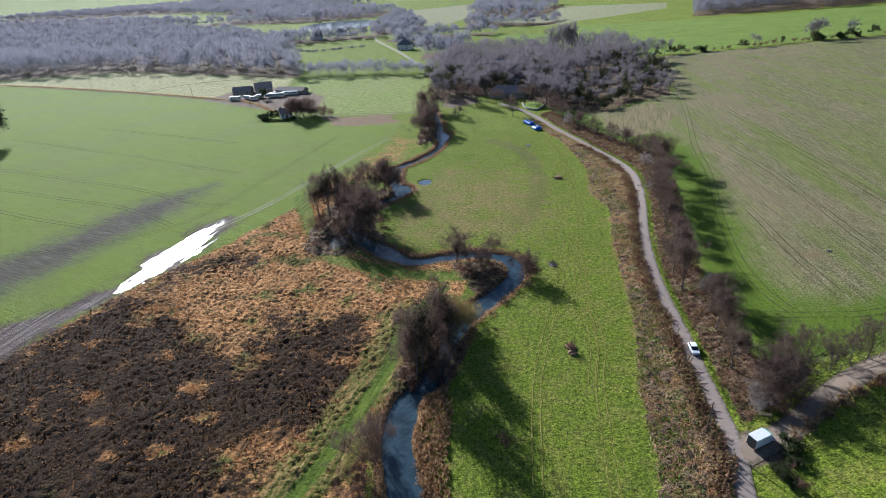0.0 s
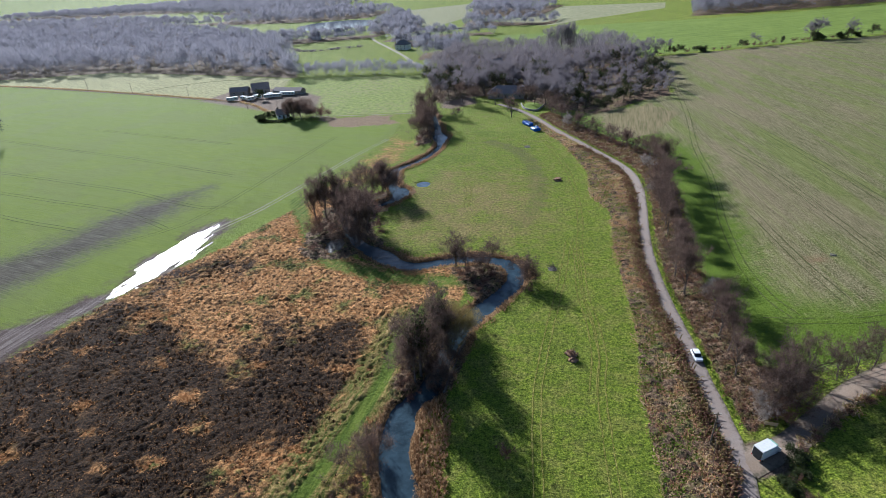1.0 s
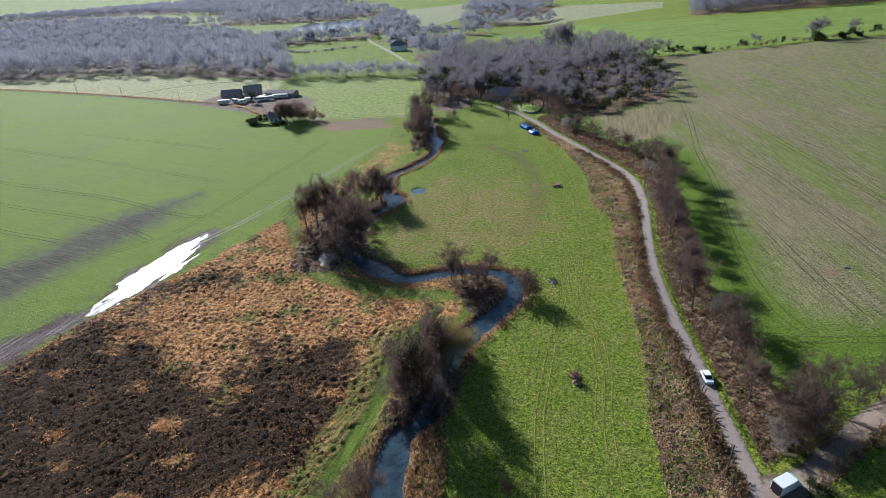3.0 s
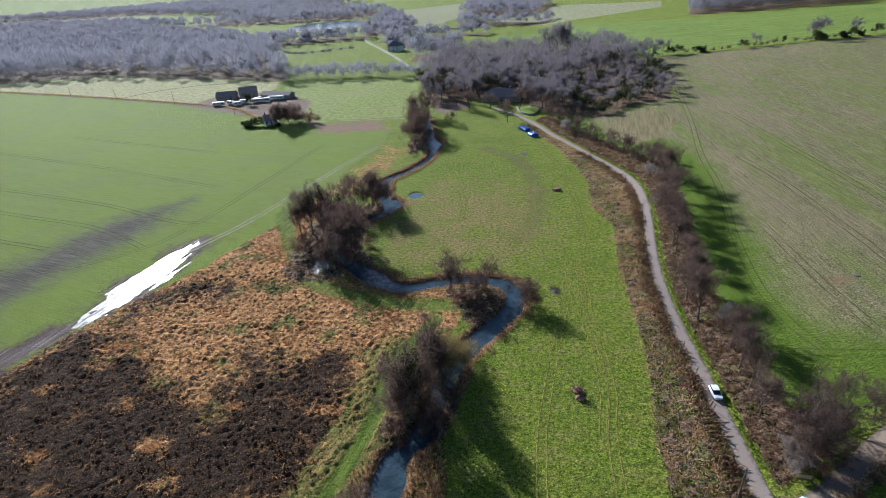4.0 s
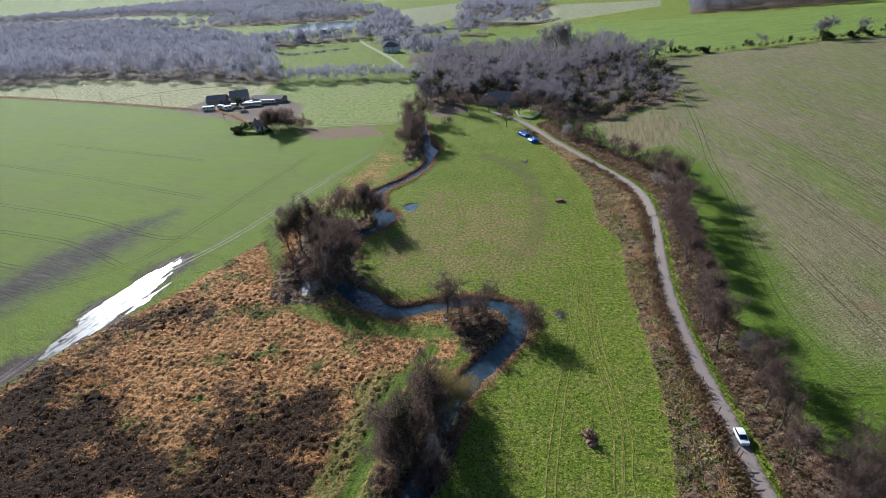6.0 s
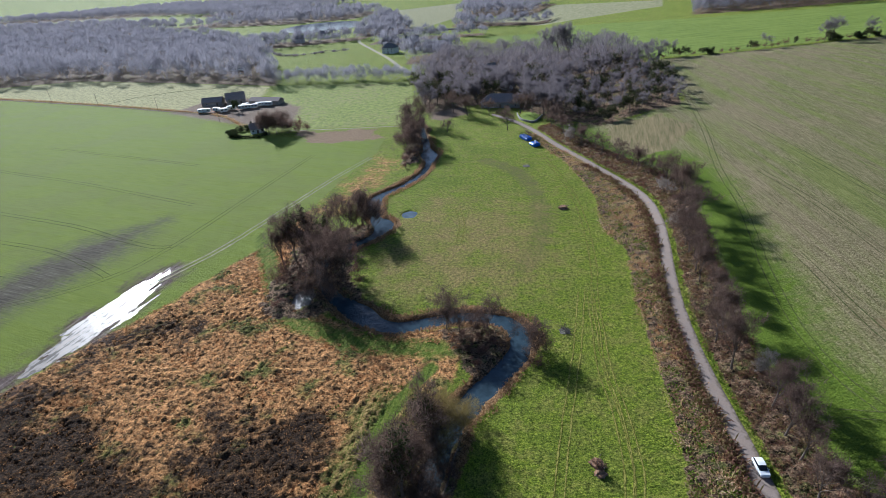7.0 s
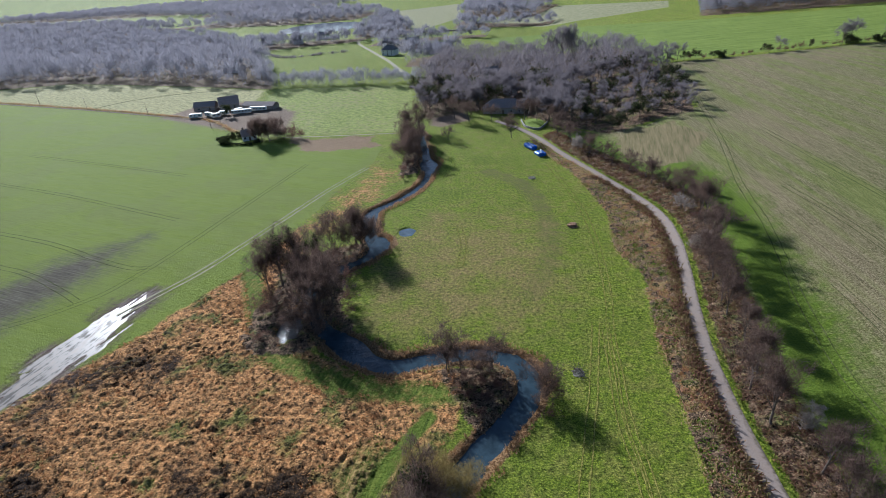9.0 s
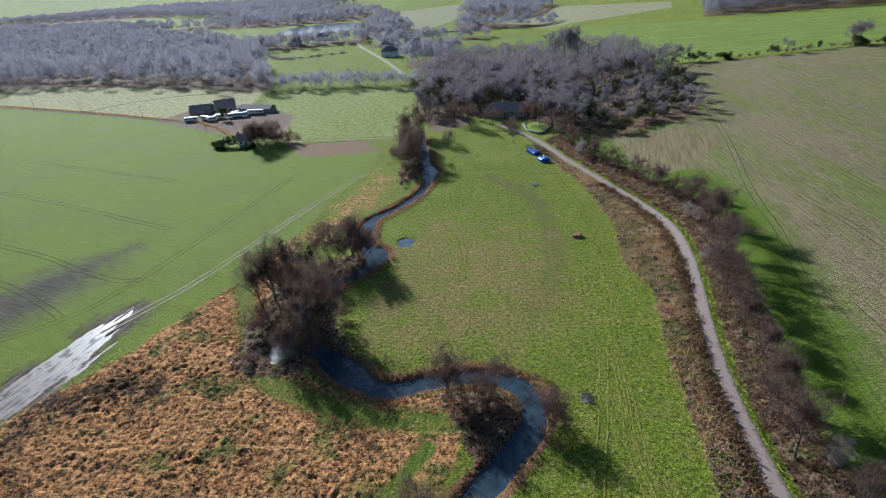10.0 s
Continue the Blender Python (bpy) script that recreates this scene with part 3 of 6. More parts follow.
def ribbon(name, line, half, material, lift, label, category, crown=0.0, across=5, skew=None):
    """A strip along a line that lies on the ground."""
    p = np.asarray(line)
    d = np.gradient(p, axis=0)
    d /= np.linalg.norm(d, axis=1)[:, None]
    side = np.stack([d[:, 1], -d[:, 0]], 1)
    half = np.broadcast_to(half, len(p))
    vs, edge = [], []
    for k in range(across):
        u = 2 * k / (across - 1) - 1
        ragged = 1 + (0.06 * ripple(np.arange(len(p)), p[:, 1] * 0 + k, 2.3, k) if abs(u) == 1 else 0)
        q = p + side * (u * half * ragged)[:, None]
        vs.append(np.column_stack([q, valley(q[:, 0], q[:, 1]) + lift + crown * (1 - u * u)]))
        edge.append(np.full(len(p), abs(u)))
    n = len(p)
    verts = np.vstack(vs)
    faces = [(k * n + i, k * n + i + 1, (k + 1) * n + i + 1, (k + 1) * n + i) for k in range(across - 1) for i in range(n - 1)]
    faces = [f[::-1] for f in faces]
    me = mesh(name, verts, faces, material, True)
    me.attributes.new("edge", "FLOAT", "POINT").data.foreach_set("value", np.concatenate(edge))
    return tagged(new(name, me), label, category, kind="structure")


# ---------------------------------------------------------------- ground
def spaced(parts):
    out = []
    for a, b, n in parts:
        out.append(np.linspace(a, b, n, endpoint=False))
    return np.concatenate(out)


GX = np.concatenate([spaced([(-4800, -1200, 8), (-1200, -400, 30), (-400, -130, 60), (-130, -114, 16), (-114, -19, 205), (-19, 75, 108), (75, 260, 60), (260, 700, 30), (700, 4800, 10)]), [4800]])
GY = np.concatenate([spaced([(-3000, -100, 8), (-100, 40, 20), (40, 46, 8), (46, 140, 200), (140, 180, 70), (180, 275, 108), (275, 480, 100), (480, 1300, 110), (1300, 4900, 14)]), [4900]])
X, Y = np.meshgrid(GX, GY)
X, Y = X.ravel(), Y.ravel()
near = (X > -140) & (X < 80) & (Y > 30) & (Y < 330)


def soft(area, blur=3.0, warp=0.0):
    d = inside(X, Y, area)
    if warp:
        d = d + warp * ripple(X, Y, 9, 21) + 0.5 * warp * ripple(X, Y, 3, 22)
    return step(-blur, blur, d)


river_d, river_u = to_line(X, Y, RIVER_LINE)
road_d, road_u = to_line(X, Y, ROAD_LINE)
lane_d, lane_u = to_line(X, Y, LANE_LINE)
lane_d = lane_d - lane_half(lane_u) + 2.3
river_gap = river_d - half_width(river_u)
masks = {}
masks["worn"] = 0.62 * soft(WORN, 14, 6)
masks["arc"] = 0.6 * (1 - step(1.5, 5.0, to_line(X, Y, spline(ARC, 3))[0]))
masks["soil"] = soft(SOIL, 9)
masks["rust"] = 1 - step(0.3, 1.6, np.hypot((X - 76.8) / 1.7, (Y - 121.5) / 2.2))
masks["yard"] = np.maximum(soft(YARD, 5), soft([(-34, 340), (-15, 343), (-11, 326), (-26, 314), (-32, 318)], 3))
masks["yard"] = np.maximum(masks["yard"], 1 - step(2.6, 4.6, np.hypot((X - 43.6) / 1.25, Y - 66.8)))
masks["north"] = soft(NORTH_MEADOW, 2)
masks["north_tired"] = masks["north"] * (0.5 + 0.5 * ripple(X, Y, 22, 81))
masks["pale"] = soft(PALE, 3)
masks["corn_left"] = soft(CROP_LEFT, 1.5)
masks["corn_right"] = soft(CROP_RIGHT, 2)
hedge_d, _ = to_line(X, Y, np.array(HEDGE_RIGHT, float))
masks["lush"] = masks["corn_right"] * np.maximum(1 - step(6, 21, hedge_d), (1 - step(95, 118, Y + 0.3 * (X - 60))) * step(20, 60, Y))
masks["hill"] = soft(HILL_FIELD, 2)
masks["straw"] = np.maximum(soft(MARSH, 2, 1), 0.55 * soft([(-64, 198), (-58, 228), (-50, 262), (-36, 250), (-44, 222), (-46, 205), (-54, 192)], 6, 4))
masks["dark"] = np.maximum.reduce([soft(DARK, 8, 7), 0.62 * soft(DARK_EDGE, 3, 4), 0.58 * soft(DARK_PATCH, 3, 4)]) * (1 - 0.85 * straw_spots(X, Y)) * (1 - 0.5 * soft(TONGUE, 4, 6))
mown_d, _ = to_line(X, Y, spline(MOWN, 2))
masks["mown"] = np.maximum(1 - step(0.8, 2.2, mown_d), 0.75 * (1 - step(1.5, 5.0, to_line(X, Y, spline(GREEN_BAND, 2))[0])))
masks["raked"] = (1 - step(4.0, 9.0, mown_d + 2.0 * ripple(X, Y, 7, 23))) * step(40, 46, Y) * (1 - step(104, 116, Y))
masks["bank"] = (1 - step(1.2, 3.0, river_gap + 0.9 * ripple(X, Y, 6, 2)))
verge = np.where(inside(X, Y, MEADOW_EDGE + [(40, 20)] + ROAD[::-1][1:-1]) > 0, 1.0, 0.0)
right_bank = inside(X, Y, ROAD[2:-4] + [(44, 71), (50, 75), (56, 79), (62, 83)] + HEDGE_RIGHT[8::-1])
masks["litter"] = np.clip(np.maximum.reduce([verge * step(0.4, 2.5, road_d - 1.0), step(0, 2, right_bank) * step(2.2, 4.0, road_d), soft(WOOD_RIGHT, 4), *[soft(f, 6) for f in FAR], *[soft(f, 2, 1.5) for f in BRUSH_FLOOR]]), 0, 1)
masks["rush"] = 0.8 * soft(RUSH, 5, 4)
masks["stubble"] = soft(STUBBLE, 4, 3)
masks["far_pale"] = soft([(1, 807), (107, 917), (212, 748), (195, 688), (89, 699)], 5) + soft([(-142, 797), (-192, 1095), (-56, 1209), (-39, 915), (-89, 760)], 5)
masks["mud"] = np.clip(np.maximum.reduce([soft(MUD, 4.5, 2.5), 0.6 * (1 - step(1.5, 3.5, lane_d))]), 0, 1)
masks["bed"] = 1 - step(-0.8, 0.1, river_gap)
Z = land(X, Y)
rough = masks["straw"] * (1 - masks["mown"])
bumps = 0.64 * rough * domes(X, Y, 1.15, 71) * (0.75 + 0.4 * ripple(X, Y, 6, 72)) + 0.12 * rough * domes(X, Y, 0.9, 78) + 0.7 * masks["litter"] * domes(X, Y, 2.1, 75)
Z = Z + near * (bumps + (0.02 + 0.05 * rough) * ripple(X, Y, 1.7, 11) + (0.03 + 0.15 * rough) * ripple(X, Y, 5.0, 12)) * (road_d > 2.4) * (lane_d > 2.6) * (np.hypot(X - 43.6, Y - 66.8) > 5)
Z = Z + 130 * step(1900, 4600, np.hypot(X, Y)) * (Y > 0)
Z = Z - 0.06 * (road_d < 2.4) - 0.06 * (lane_d < 2.6)
nx, ny = len(GX), len(GY)
I = (np.arange(ny - 1)[:, None] * nx + np.arange(nx - 1)[None]).ravel()
me = mesh("ground", np.column_stack([X, Y, Z]), np.column_stack([I, I + 1, I + nx + 1, I + nx]), GROUND, True)
for key, value in masks.items():
    me.attributes.new(key, "FLOAT", "POINT").data.foreach_set("value", np.clip(value, 0, 1).astype(np.float32))
tagged(new("ground", me), "green winter pasture, thin crops and brown marsh in a river valley", "ground", kind="structure")

ribbon("road", ROAD_LINE, 1.6, ROAD_TOP, 0.03, "narrow grey-brown asphalt country lane with muddy edges", "road", 0.05)
ribbon("side_road", LANE_LINE, lane_half(np.linspace(0, 1, len(LANE_LINE))), DIRT_TOP, 0.025, "worn brown side lane joining the road", "road", 0.04)


def water_strip(name, line, half, material, level, label):
    p = np.asarray(line)
    d = np.gradient(p, axis=0)
    d /= np.linalg.norm(d, axis=1)[:, None]
    side = np.stack([d[:, 1], -d[:, 0]], 1)
    q = np.vstack([p - side * half[:, None], p + side * half[:, None]])
    n = len(p)
    me = mesh(name, np.column_stack([q, np.full(2 * n, level)]), [(i, i + n, i + n + 1, i + 1) for i in range(n - 1)], material)
    lively = np.zeros(2 * n)
    for px, py, reach in RIFFLES:
        lively = np.maximum(lively, 1 - step(0.6 * reach, reach, np.hypot(q[:, 0] - px, q[:, 1] - py)))
    me.attributes.new("riffle", "FLOAT", "POINT").data.foreach_set("value", lively)
    return tagged(new(name, me), label, "water", kind="structure")


def water_disc(name, x, y, rx, ry, material, level, label):
    a = np.linspace(0, 2 * math.pi, 40, endpoint=False)
    me = mesh(name, np.column_stack([x + rx * np.cos(a), y + ry * np.sin(a), np.full(40, level)]), [tuple(range(40))], material)
    return tagged(new(name, me), label, "water", kind="structure")


ru = np.linspace(0, 1, len(RIVER_LINE))
water_strip("stream_water", RIVER_LINE, half_width(ru) + 0.9, RIVER_WATER, WATER, "dark rippled stream winding through the meadow")
water_disc("backwater", -50.2, 144.6, 4.4, 7.4, FLOOD, WATER, "still backwater glinting beside the stream")
water_disc("meadow_pool", -28.4, 194.5, 3.8, 4.0, POOL_WATER, -0.3, "small bright pool at the meadow's edge")
pw = np.array(PUDDLE, float)
me = mesh("flood_puddle", np.column_stack([pw[:, 0] + np.sign(pw[:, 0] - 0.26 * pw[:, 1] + 134) * 2.5, pw[:, 1] + np.sign(pw[:, 1] - 138) * 2, np.full(len(pw), -0.05)]), [tuple(range(len(pw)))[::-1]], PUDDLE_WATER)
tagged(new("flood_puddle", me), "long shallow flood puddle shining on the field's edge", "puddle", kind="structure")
water_disc("lake", -245, 880, 62, 75, POOL_WATER, 0.35, "distant pale lake between woods")


# ---------------------------------------------------------------- trees
def tubes(segs):
    """Tapered tubes for (start, end, radius, radius) rows, with more sides for thick ones."""
    verts, faces = [], []
    for a, b, r0, r1 in segs:
        n = 7 if r0 > 0.18 else 4 if r0 > 0.07 else 3
        d = b - a
        d = d / (np.linalg.norm(d) + 1e-9)
        s = np.cross(d, (0.3, 0.9, 0.1))
        s /= np.linalg.norm(s) + 1e-9
        t = np.cross(d, s)
        k = len(verts)
        for i in range(n):
            w = 2 * math.pi * i / n
            o = s * math.cos(w) + t * math.sin(w)
            verts += [a + o * r0, b + o * r1]
        faces += [(k + 2 * i, k + 2 * ((i + 1) % n), k + 2 * ((i + 1) % n) + 1, k + 2 * i + 1) for i in range(n)]
    return verts, faces


def sprays(rng, tips, count, length, width, up=0.4):
    """Fine twigs that fan out from the ends of branches: each a thin three-sided spike."""
    verts, faces = [], []
    for p, d in tips:
        for _ in range(count):
            v = d * 0.8 + rng.normal(0, 0.62, 3) + np.array([0, 0, up])
            v /= np.linalg.norm(v) + 1e-9
            q = p + rng.normal(0, 0.22, 3) * length - d * rng.uniform(0, 0.5) * length
            e = q + v * length * rng.uniform(0.5, 1.25)
            s = np.cross(v, rng.normal(0, 1, 3))
            s *= width / (np.linalg.norm(s) + 1e-9)
            k = len(verts)
            verts += [q - s, q + s, e]
            faces.append((k, k + 1, k + 2))
    return verts, faces


def leaf_cards(rng, places, count, spread, size):
    """Small folded leaves in clumps round the places."""
    n = len(places) * count
    c = np.repeat(np.array(places), count, axis=0) + rng.normal(0, 1, (n, 3)) * spread
    a = rng.normal(0, 1, (n, 3))
    b = rng.normal(0, 1, (n, 3))
    a /= np.linalg.norm(a, axis=1)[:, None]
    b -= a * (a * b).sum(1)[:, None]
    b /= np.linalg.norm(b, axis=1)[:, None]
    s = (size * rng.uniform(0.6, 1.4, n))[:, None]
    v = np.stack([c - a * s, c - b * s * 0.6, c + a * s, c + b * s * 0.6], 1).reshape(-1, 3)
    k = np.arange(n)[:, None] * 4
    return v, np.hstack([k, k + 1, k + 2, k + 3])


def grow(seed, height, spread, stems=1, clear=0.25, fork=(6, 4, 4), upright=0.35, twigs=16, twig=0.9, thick=0.022, girth=0.036):
    """The skeleton of a bare tree: its wood and the fine twigs of its crown."""
    rng = np.random.default_rng(seed)
    segs, tips, inner = [], [], []

    def branch(p, d, length, r, level):
        n = 4 if level == 0 else 3 if level < 3 else 2
        for i in range(n):
            d = d + rng.normal(0, 0.10 + 0.07 * level, 3) + np.array([0, 0, upright * (0.12 if level else 0.02)])
            d /= np.linalg.norm(d)
            q = p + d * length / n
            r1 = r * (0.82 if level else 0.86)
            segs.append((p, q, r, r1))
            if level:
                inner.append(q)
            p, r = q, r1
            share = (i + 1) / n
            if level < 3 and (level or share > clear):
                kids = fork[level] / (n if level else max(1, n * (1 - clear)))
                for _ in range(int(kids + rng.random())):
                    side = rng.normal(0, 1, 3)
                    side -= d * (side @ d)
                    side /= np.linalg.norm(side)
                    k = d * (0.55 + upright * 0.5) + side * rng.uniform(0.6, 1.1) * spread + np.array([0, 0, upright * 0.35])
                    k /= np.linalg.norm(k)
                    branch(p, k, length * rng.uniform(*((0.7, 0.95), (0.5, 0.72), (0.45, 0.68))[level]) * (1.15 - 0.3 * share), max(r * 0.58, 0.012), level + 1)
        if level >= 2:
            tips.append((p, d))
        elif level < 2:
            tips.append((p, d))

    for s in range(stems):
        lean = rng.normal(0, 1, 3) * (0.06 if stems == 1 else 0.34)
        d = np.array([lean[0], lean[1], 1.0])
        d /= np.linalg.norm(d)
        foot = np.array([*(rng.normal(0, 0.3, 2) if stems > 1 else (0, 0)), -0.3])
        branch(foot, d, height * rng.uniform(0.42, 0.52), girth * height / max(1, stems) ** 0.4 / 2, 0)
    top = max(s[1][2] for s in segs)
    k = height / (top + 0.4 * twig)
    segs = [(a * k, b * k, r0, r1) for a, b, r0, r1 in segs]
    tips = [(p * k, d) for p, d in tips]
    wood = tubes(segs)
    crown = sprays(rng, tips, twigs, twig, thick)
    return wood, crown, [p * k for p in inner], tips


def tree_parts(name, label, wood, crown, twig_mat, ivy=None, category="tree", crown_name="crown"):
    root = empty(name, Matrix(), label, category)
    part("trunk", mesh("trunk", *wood, BARK), None, root)
    part(crown_name, mesh(crown_name, *crown, twig_mat), None, root)
    if ivy:
        part("ivy", mesh("ivy", *ivy, IVY), None, root, "dark green ivy leaves")
    return root


PROTOS = []


def proto(ob):
    """Keeps a built tree aside; its first use moves it, later ones copy it."""
    ob["used"] = 0
    PROTOS.append(ob)
    return ob


def plant(ob, x, y, size=1.0, label="", group="", turn=None, tall=1.0, sink=0.0):
    turn = random.uniform(0, 360) if turn is None else turn
    m = pose(x, y, at(x, y) - sink, 0, 0, turn) @ Matrix.Diagonal((size, size, size * tall, 1))
    if not ob["used"]:
        ob.matrix_basis = m
        ob["used"] = 1
        got = ob
    else:
        plain_m = ob.matrix_basis.copy()
        ob.matrix_basis = Matrix()
        got = copy_thing(ob, m)
        ob.matrix_basis = plain_m
    return tagged(got, label, group=group)


def ivy_on(seed, wood_pts, tips, low, n_clump, size=0.16, count=26, spread=0.42, reach=99):
    rng = np.random.default_rng(seed)
    pts = [p for p in wood_pts if p[2] > low * 0.2 and math.hypot(p[0], p[1]) < reach]
    idx = rng.choice(len(pts), min(n_clump, len(pts)), replace=False)
    return leaf_cards(rng, [pts[i] for i in idx], count, spread, size)


w, c, inner, tips = grow(11, 13, 0.95, clear=0.4, fork=(7, 5, 3), twigs=21, twig=1.2, thick=0.024)
ROUND = proto(tree_parts("bare_tree", "bare winter tree with grey-brown twigs", w, c, TWIG))
w, c, inner, tips = grow(12, 12, 0.68, clear=0.45, fork=(6, 5, 3), upright=0.9, twigs=18, twig=1.2, thick=0.023)
TALL = proto(tree_parts("bare_tree", "bare upright winter tree with grey-brown twigs", w, c, TWIG))
w, c, inner, tips = grow(13, 9, 0.8, stems=5, clear=0.1, fork=(4, 3, 2), upright=1.0, twigs=16, twig=1.35, thick=0.023, girth=0.026)
WILLOW = proto(tree_parts("bare_willow", "bare many-stemmed willow with fine twigs", w, c, TWIG))
OLIVE = proto(tree_parts("olive_willow", "bare many-stemmed willow with olive-yellow twigs", w, c, TWIG_OLIVE))
w, c, inner, tips = grow(14, 6, 1.0, stems=6, clear=0.0, fork=(3, 2, 1), upright=0.5, twigs=15, twig=1.0, thick=0.026, girth=0.022)
SHRUB = proto(tree_parts("bare_shrub", "dense bare reddish-brown shrub", w, c, TWIG_RED, category="shrub"))
w, c, inner, tips = grow(15, 12, 0.55, fork=(7, 5, 3), upright=0.9, twigs=20, twig=1.1, thick=0.024)
IVIED = proto(tree_parts("ivy_clad_tree", "bare tree with its trunk and limbs wrapped in dark ivy", w, c, TWIG, ivy_on(5, inner, tips, 1, 38, 0.15, 26, 0.36, 1.5)))
w, c, inner, tips = grow(16, 10, 0.9, fork=(5, 4, 3), upright=0.5, twigs=8)
EVERGREEN = proto(tree_parts("ivy_thicket_tree", "dark evergreen tree thick with ivy", w, c, TWIG, ivy_on(6, inner, tips, 0, 150, 0.2, 26, 0.6)))
w, c, inner, tips = grow(17, 8, 1.0, stems=4, clear=0.0, fork=(4, 3, 2), twigs=22, upright=0.6, thick=0.03)
PALE_SHRUB = proto(tree_parts("pale_shrub", "bare shrub with pale silvery seed heads", w, c, TWIG_PALE, category="shrub"))
w, c, inner, tips = grow(18, 3, 1.1, stems=5, clear=0.0, fork=(3, 2, 2), twigs=4, upright=0.4, twig=0.4)
LEAFY_BUSH = proto(tree_parts("evergreen_bush", "dense dark green evergreen bush", w, c, TWIG, ivy_on(8, inner, tips, 0, 130, 0.14, 22, 0.32), "shrub"))
w, c, inner, tips = grow(19, 4, 0.5, stems=10, clear=0.0, fork=(2, 2, 2), twigs=10, upright=1.2, twig=0.6, girth=0.012)
DEAD_BUSH = proto(tree_parts("dead_bush", "small dead rust-brown bush in the pasture", w, c, TWIG_RED, category="shrub"))
# lighter trees for the woods
w, c, inner, tips = grow(21, 15, 0.95, fork=(6, 4, 2), twigs=34, twig=1.7, thick=0.036)
WOOD_A = proto(tree_parts("woodland_tree", "bare woodland tree with a rounded grey-brown crown", w, c, WOOD_TWIG))
w, c, inner, tips = grow(22, 16, 0.85, fork=(6, 4, 2), upright=0.6, twigs=34, twig=1.7, thick=0.036)
WOOD_B = proto(tree_parts("woodland_tree", "bare woodland tree with a tall grey-brown crown", w, c, WOOD_TWIG))
w, c, inner, tips = grow(23, 14, 0.95, fork=(6, 4, 2), twigs=9, twig=1.4, thick=0.05)
WOOD_IVY = proto(tree_parts("woodland_tree", "woodland tree dark with ivy", w, c, TWIG, ivy_on(9, inner, tips, 0, 100, 0.42, 9, 0.8)))

NEAR = "trees along the stream"
# the tall group at the near bend
for kind, x, y, h in [(IVIED, -15.8, 85.6, 1.62), (TALL, -14.4, 88.4, 1.2), (TALL, -16.6, 83.4, 1.05), (WILLOW, -11.8, 87.5, 0.85), (WILLOW, -12.2, 83.5, 0.7), (TALL, -10.6, 91.5, 0.85), (WILLOW, -18.2, 88, 1.0), (WILLOW, -18.4, 92.5, 0.9), (IVIED, -12.8, 95.4, 1.38),
                      (TALL, -11.4, 97, 1.1), (OLIVE, -10.0, 98.8, 1.2), (OLIVE, -13, 100.5, 1.05), (OLIVE, -7.4, 101.5, 0.8), (SHRUB, -19.4, 86.5, 0.75), (SHRUB, -19.8, 91, 0.7),
                      (SHRUB, -18.8, 82.5, 0.65), (SHRUB, -19.6, 95, 0.65), (SHRUB, -17, 79.8, 0.55), (SHRUB, -9.6, 85.5, 0.4), (SHRUB, -16.8, 100, 0.6), (SHRUB, -11.8, 81.5, 0.5),
                      (SHRUB, -8.6, 91, 0.4), (SHRUB, -15.4, 92, 0.6)]:
    plant(kind, x, y, h, group=NEAR, sink=0.2)
for kind, x, y, h in [(WILLOW, -22.3, 62, 1.05), (SHRUB, -23.4, 58, 0.9), (SHRUB, -22.0, 66.5, 0.8), (SHRUB, -22.6, 54, 0.95)]:
    plant(kind, x, y, h, group=NEAR, sink=0.2)
# the far bend
for kind, x, y, h in [(ROUND, -11.6, 129.8, 0.88), (IVIED, -11.2, 130.2, 0.7), (ROUND, -8.6, 129.6, 0.55), (ROUND, -2.2, 130.2, 0.72), (WILLOW, -4.4, 129.0, 0.65), (ROUND, 7.4, 124.5, 0.68),
                      (WILLOW, 8.4, 121.5, 0.7), (SHRUB, -7.8, 126.6, 0.55), (SHRUB, -4.0, 125.6, 0.6), (SHRUB, -1.4, 124.4, 0.5), (SHRUB, -6.5, 122, 0.55), (SHRUB, -2.0, 127.4, 0.5),
                      (SHRUB, -9.6, 124.5, 0.5), (SHRUB, 8.6, 128.5, 0.45), (SHRUB, 8.4, 117.5, 0.5), (SHRUB, -3.2, 121.0, 0.5), (SHRUB, -4.6, 117.6, 0.45), (SHRUB, 9.2, 124, 0.5)]:
    plant(kind, x, y, h, group=NEAR, sink=0.2)
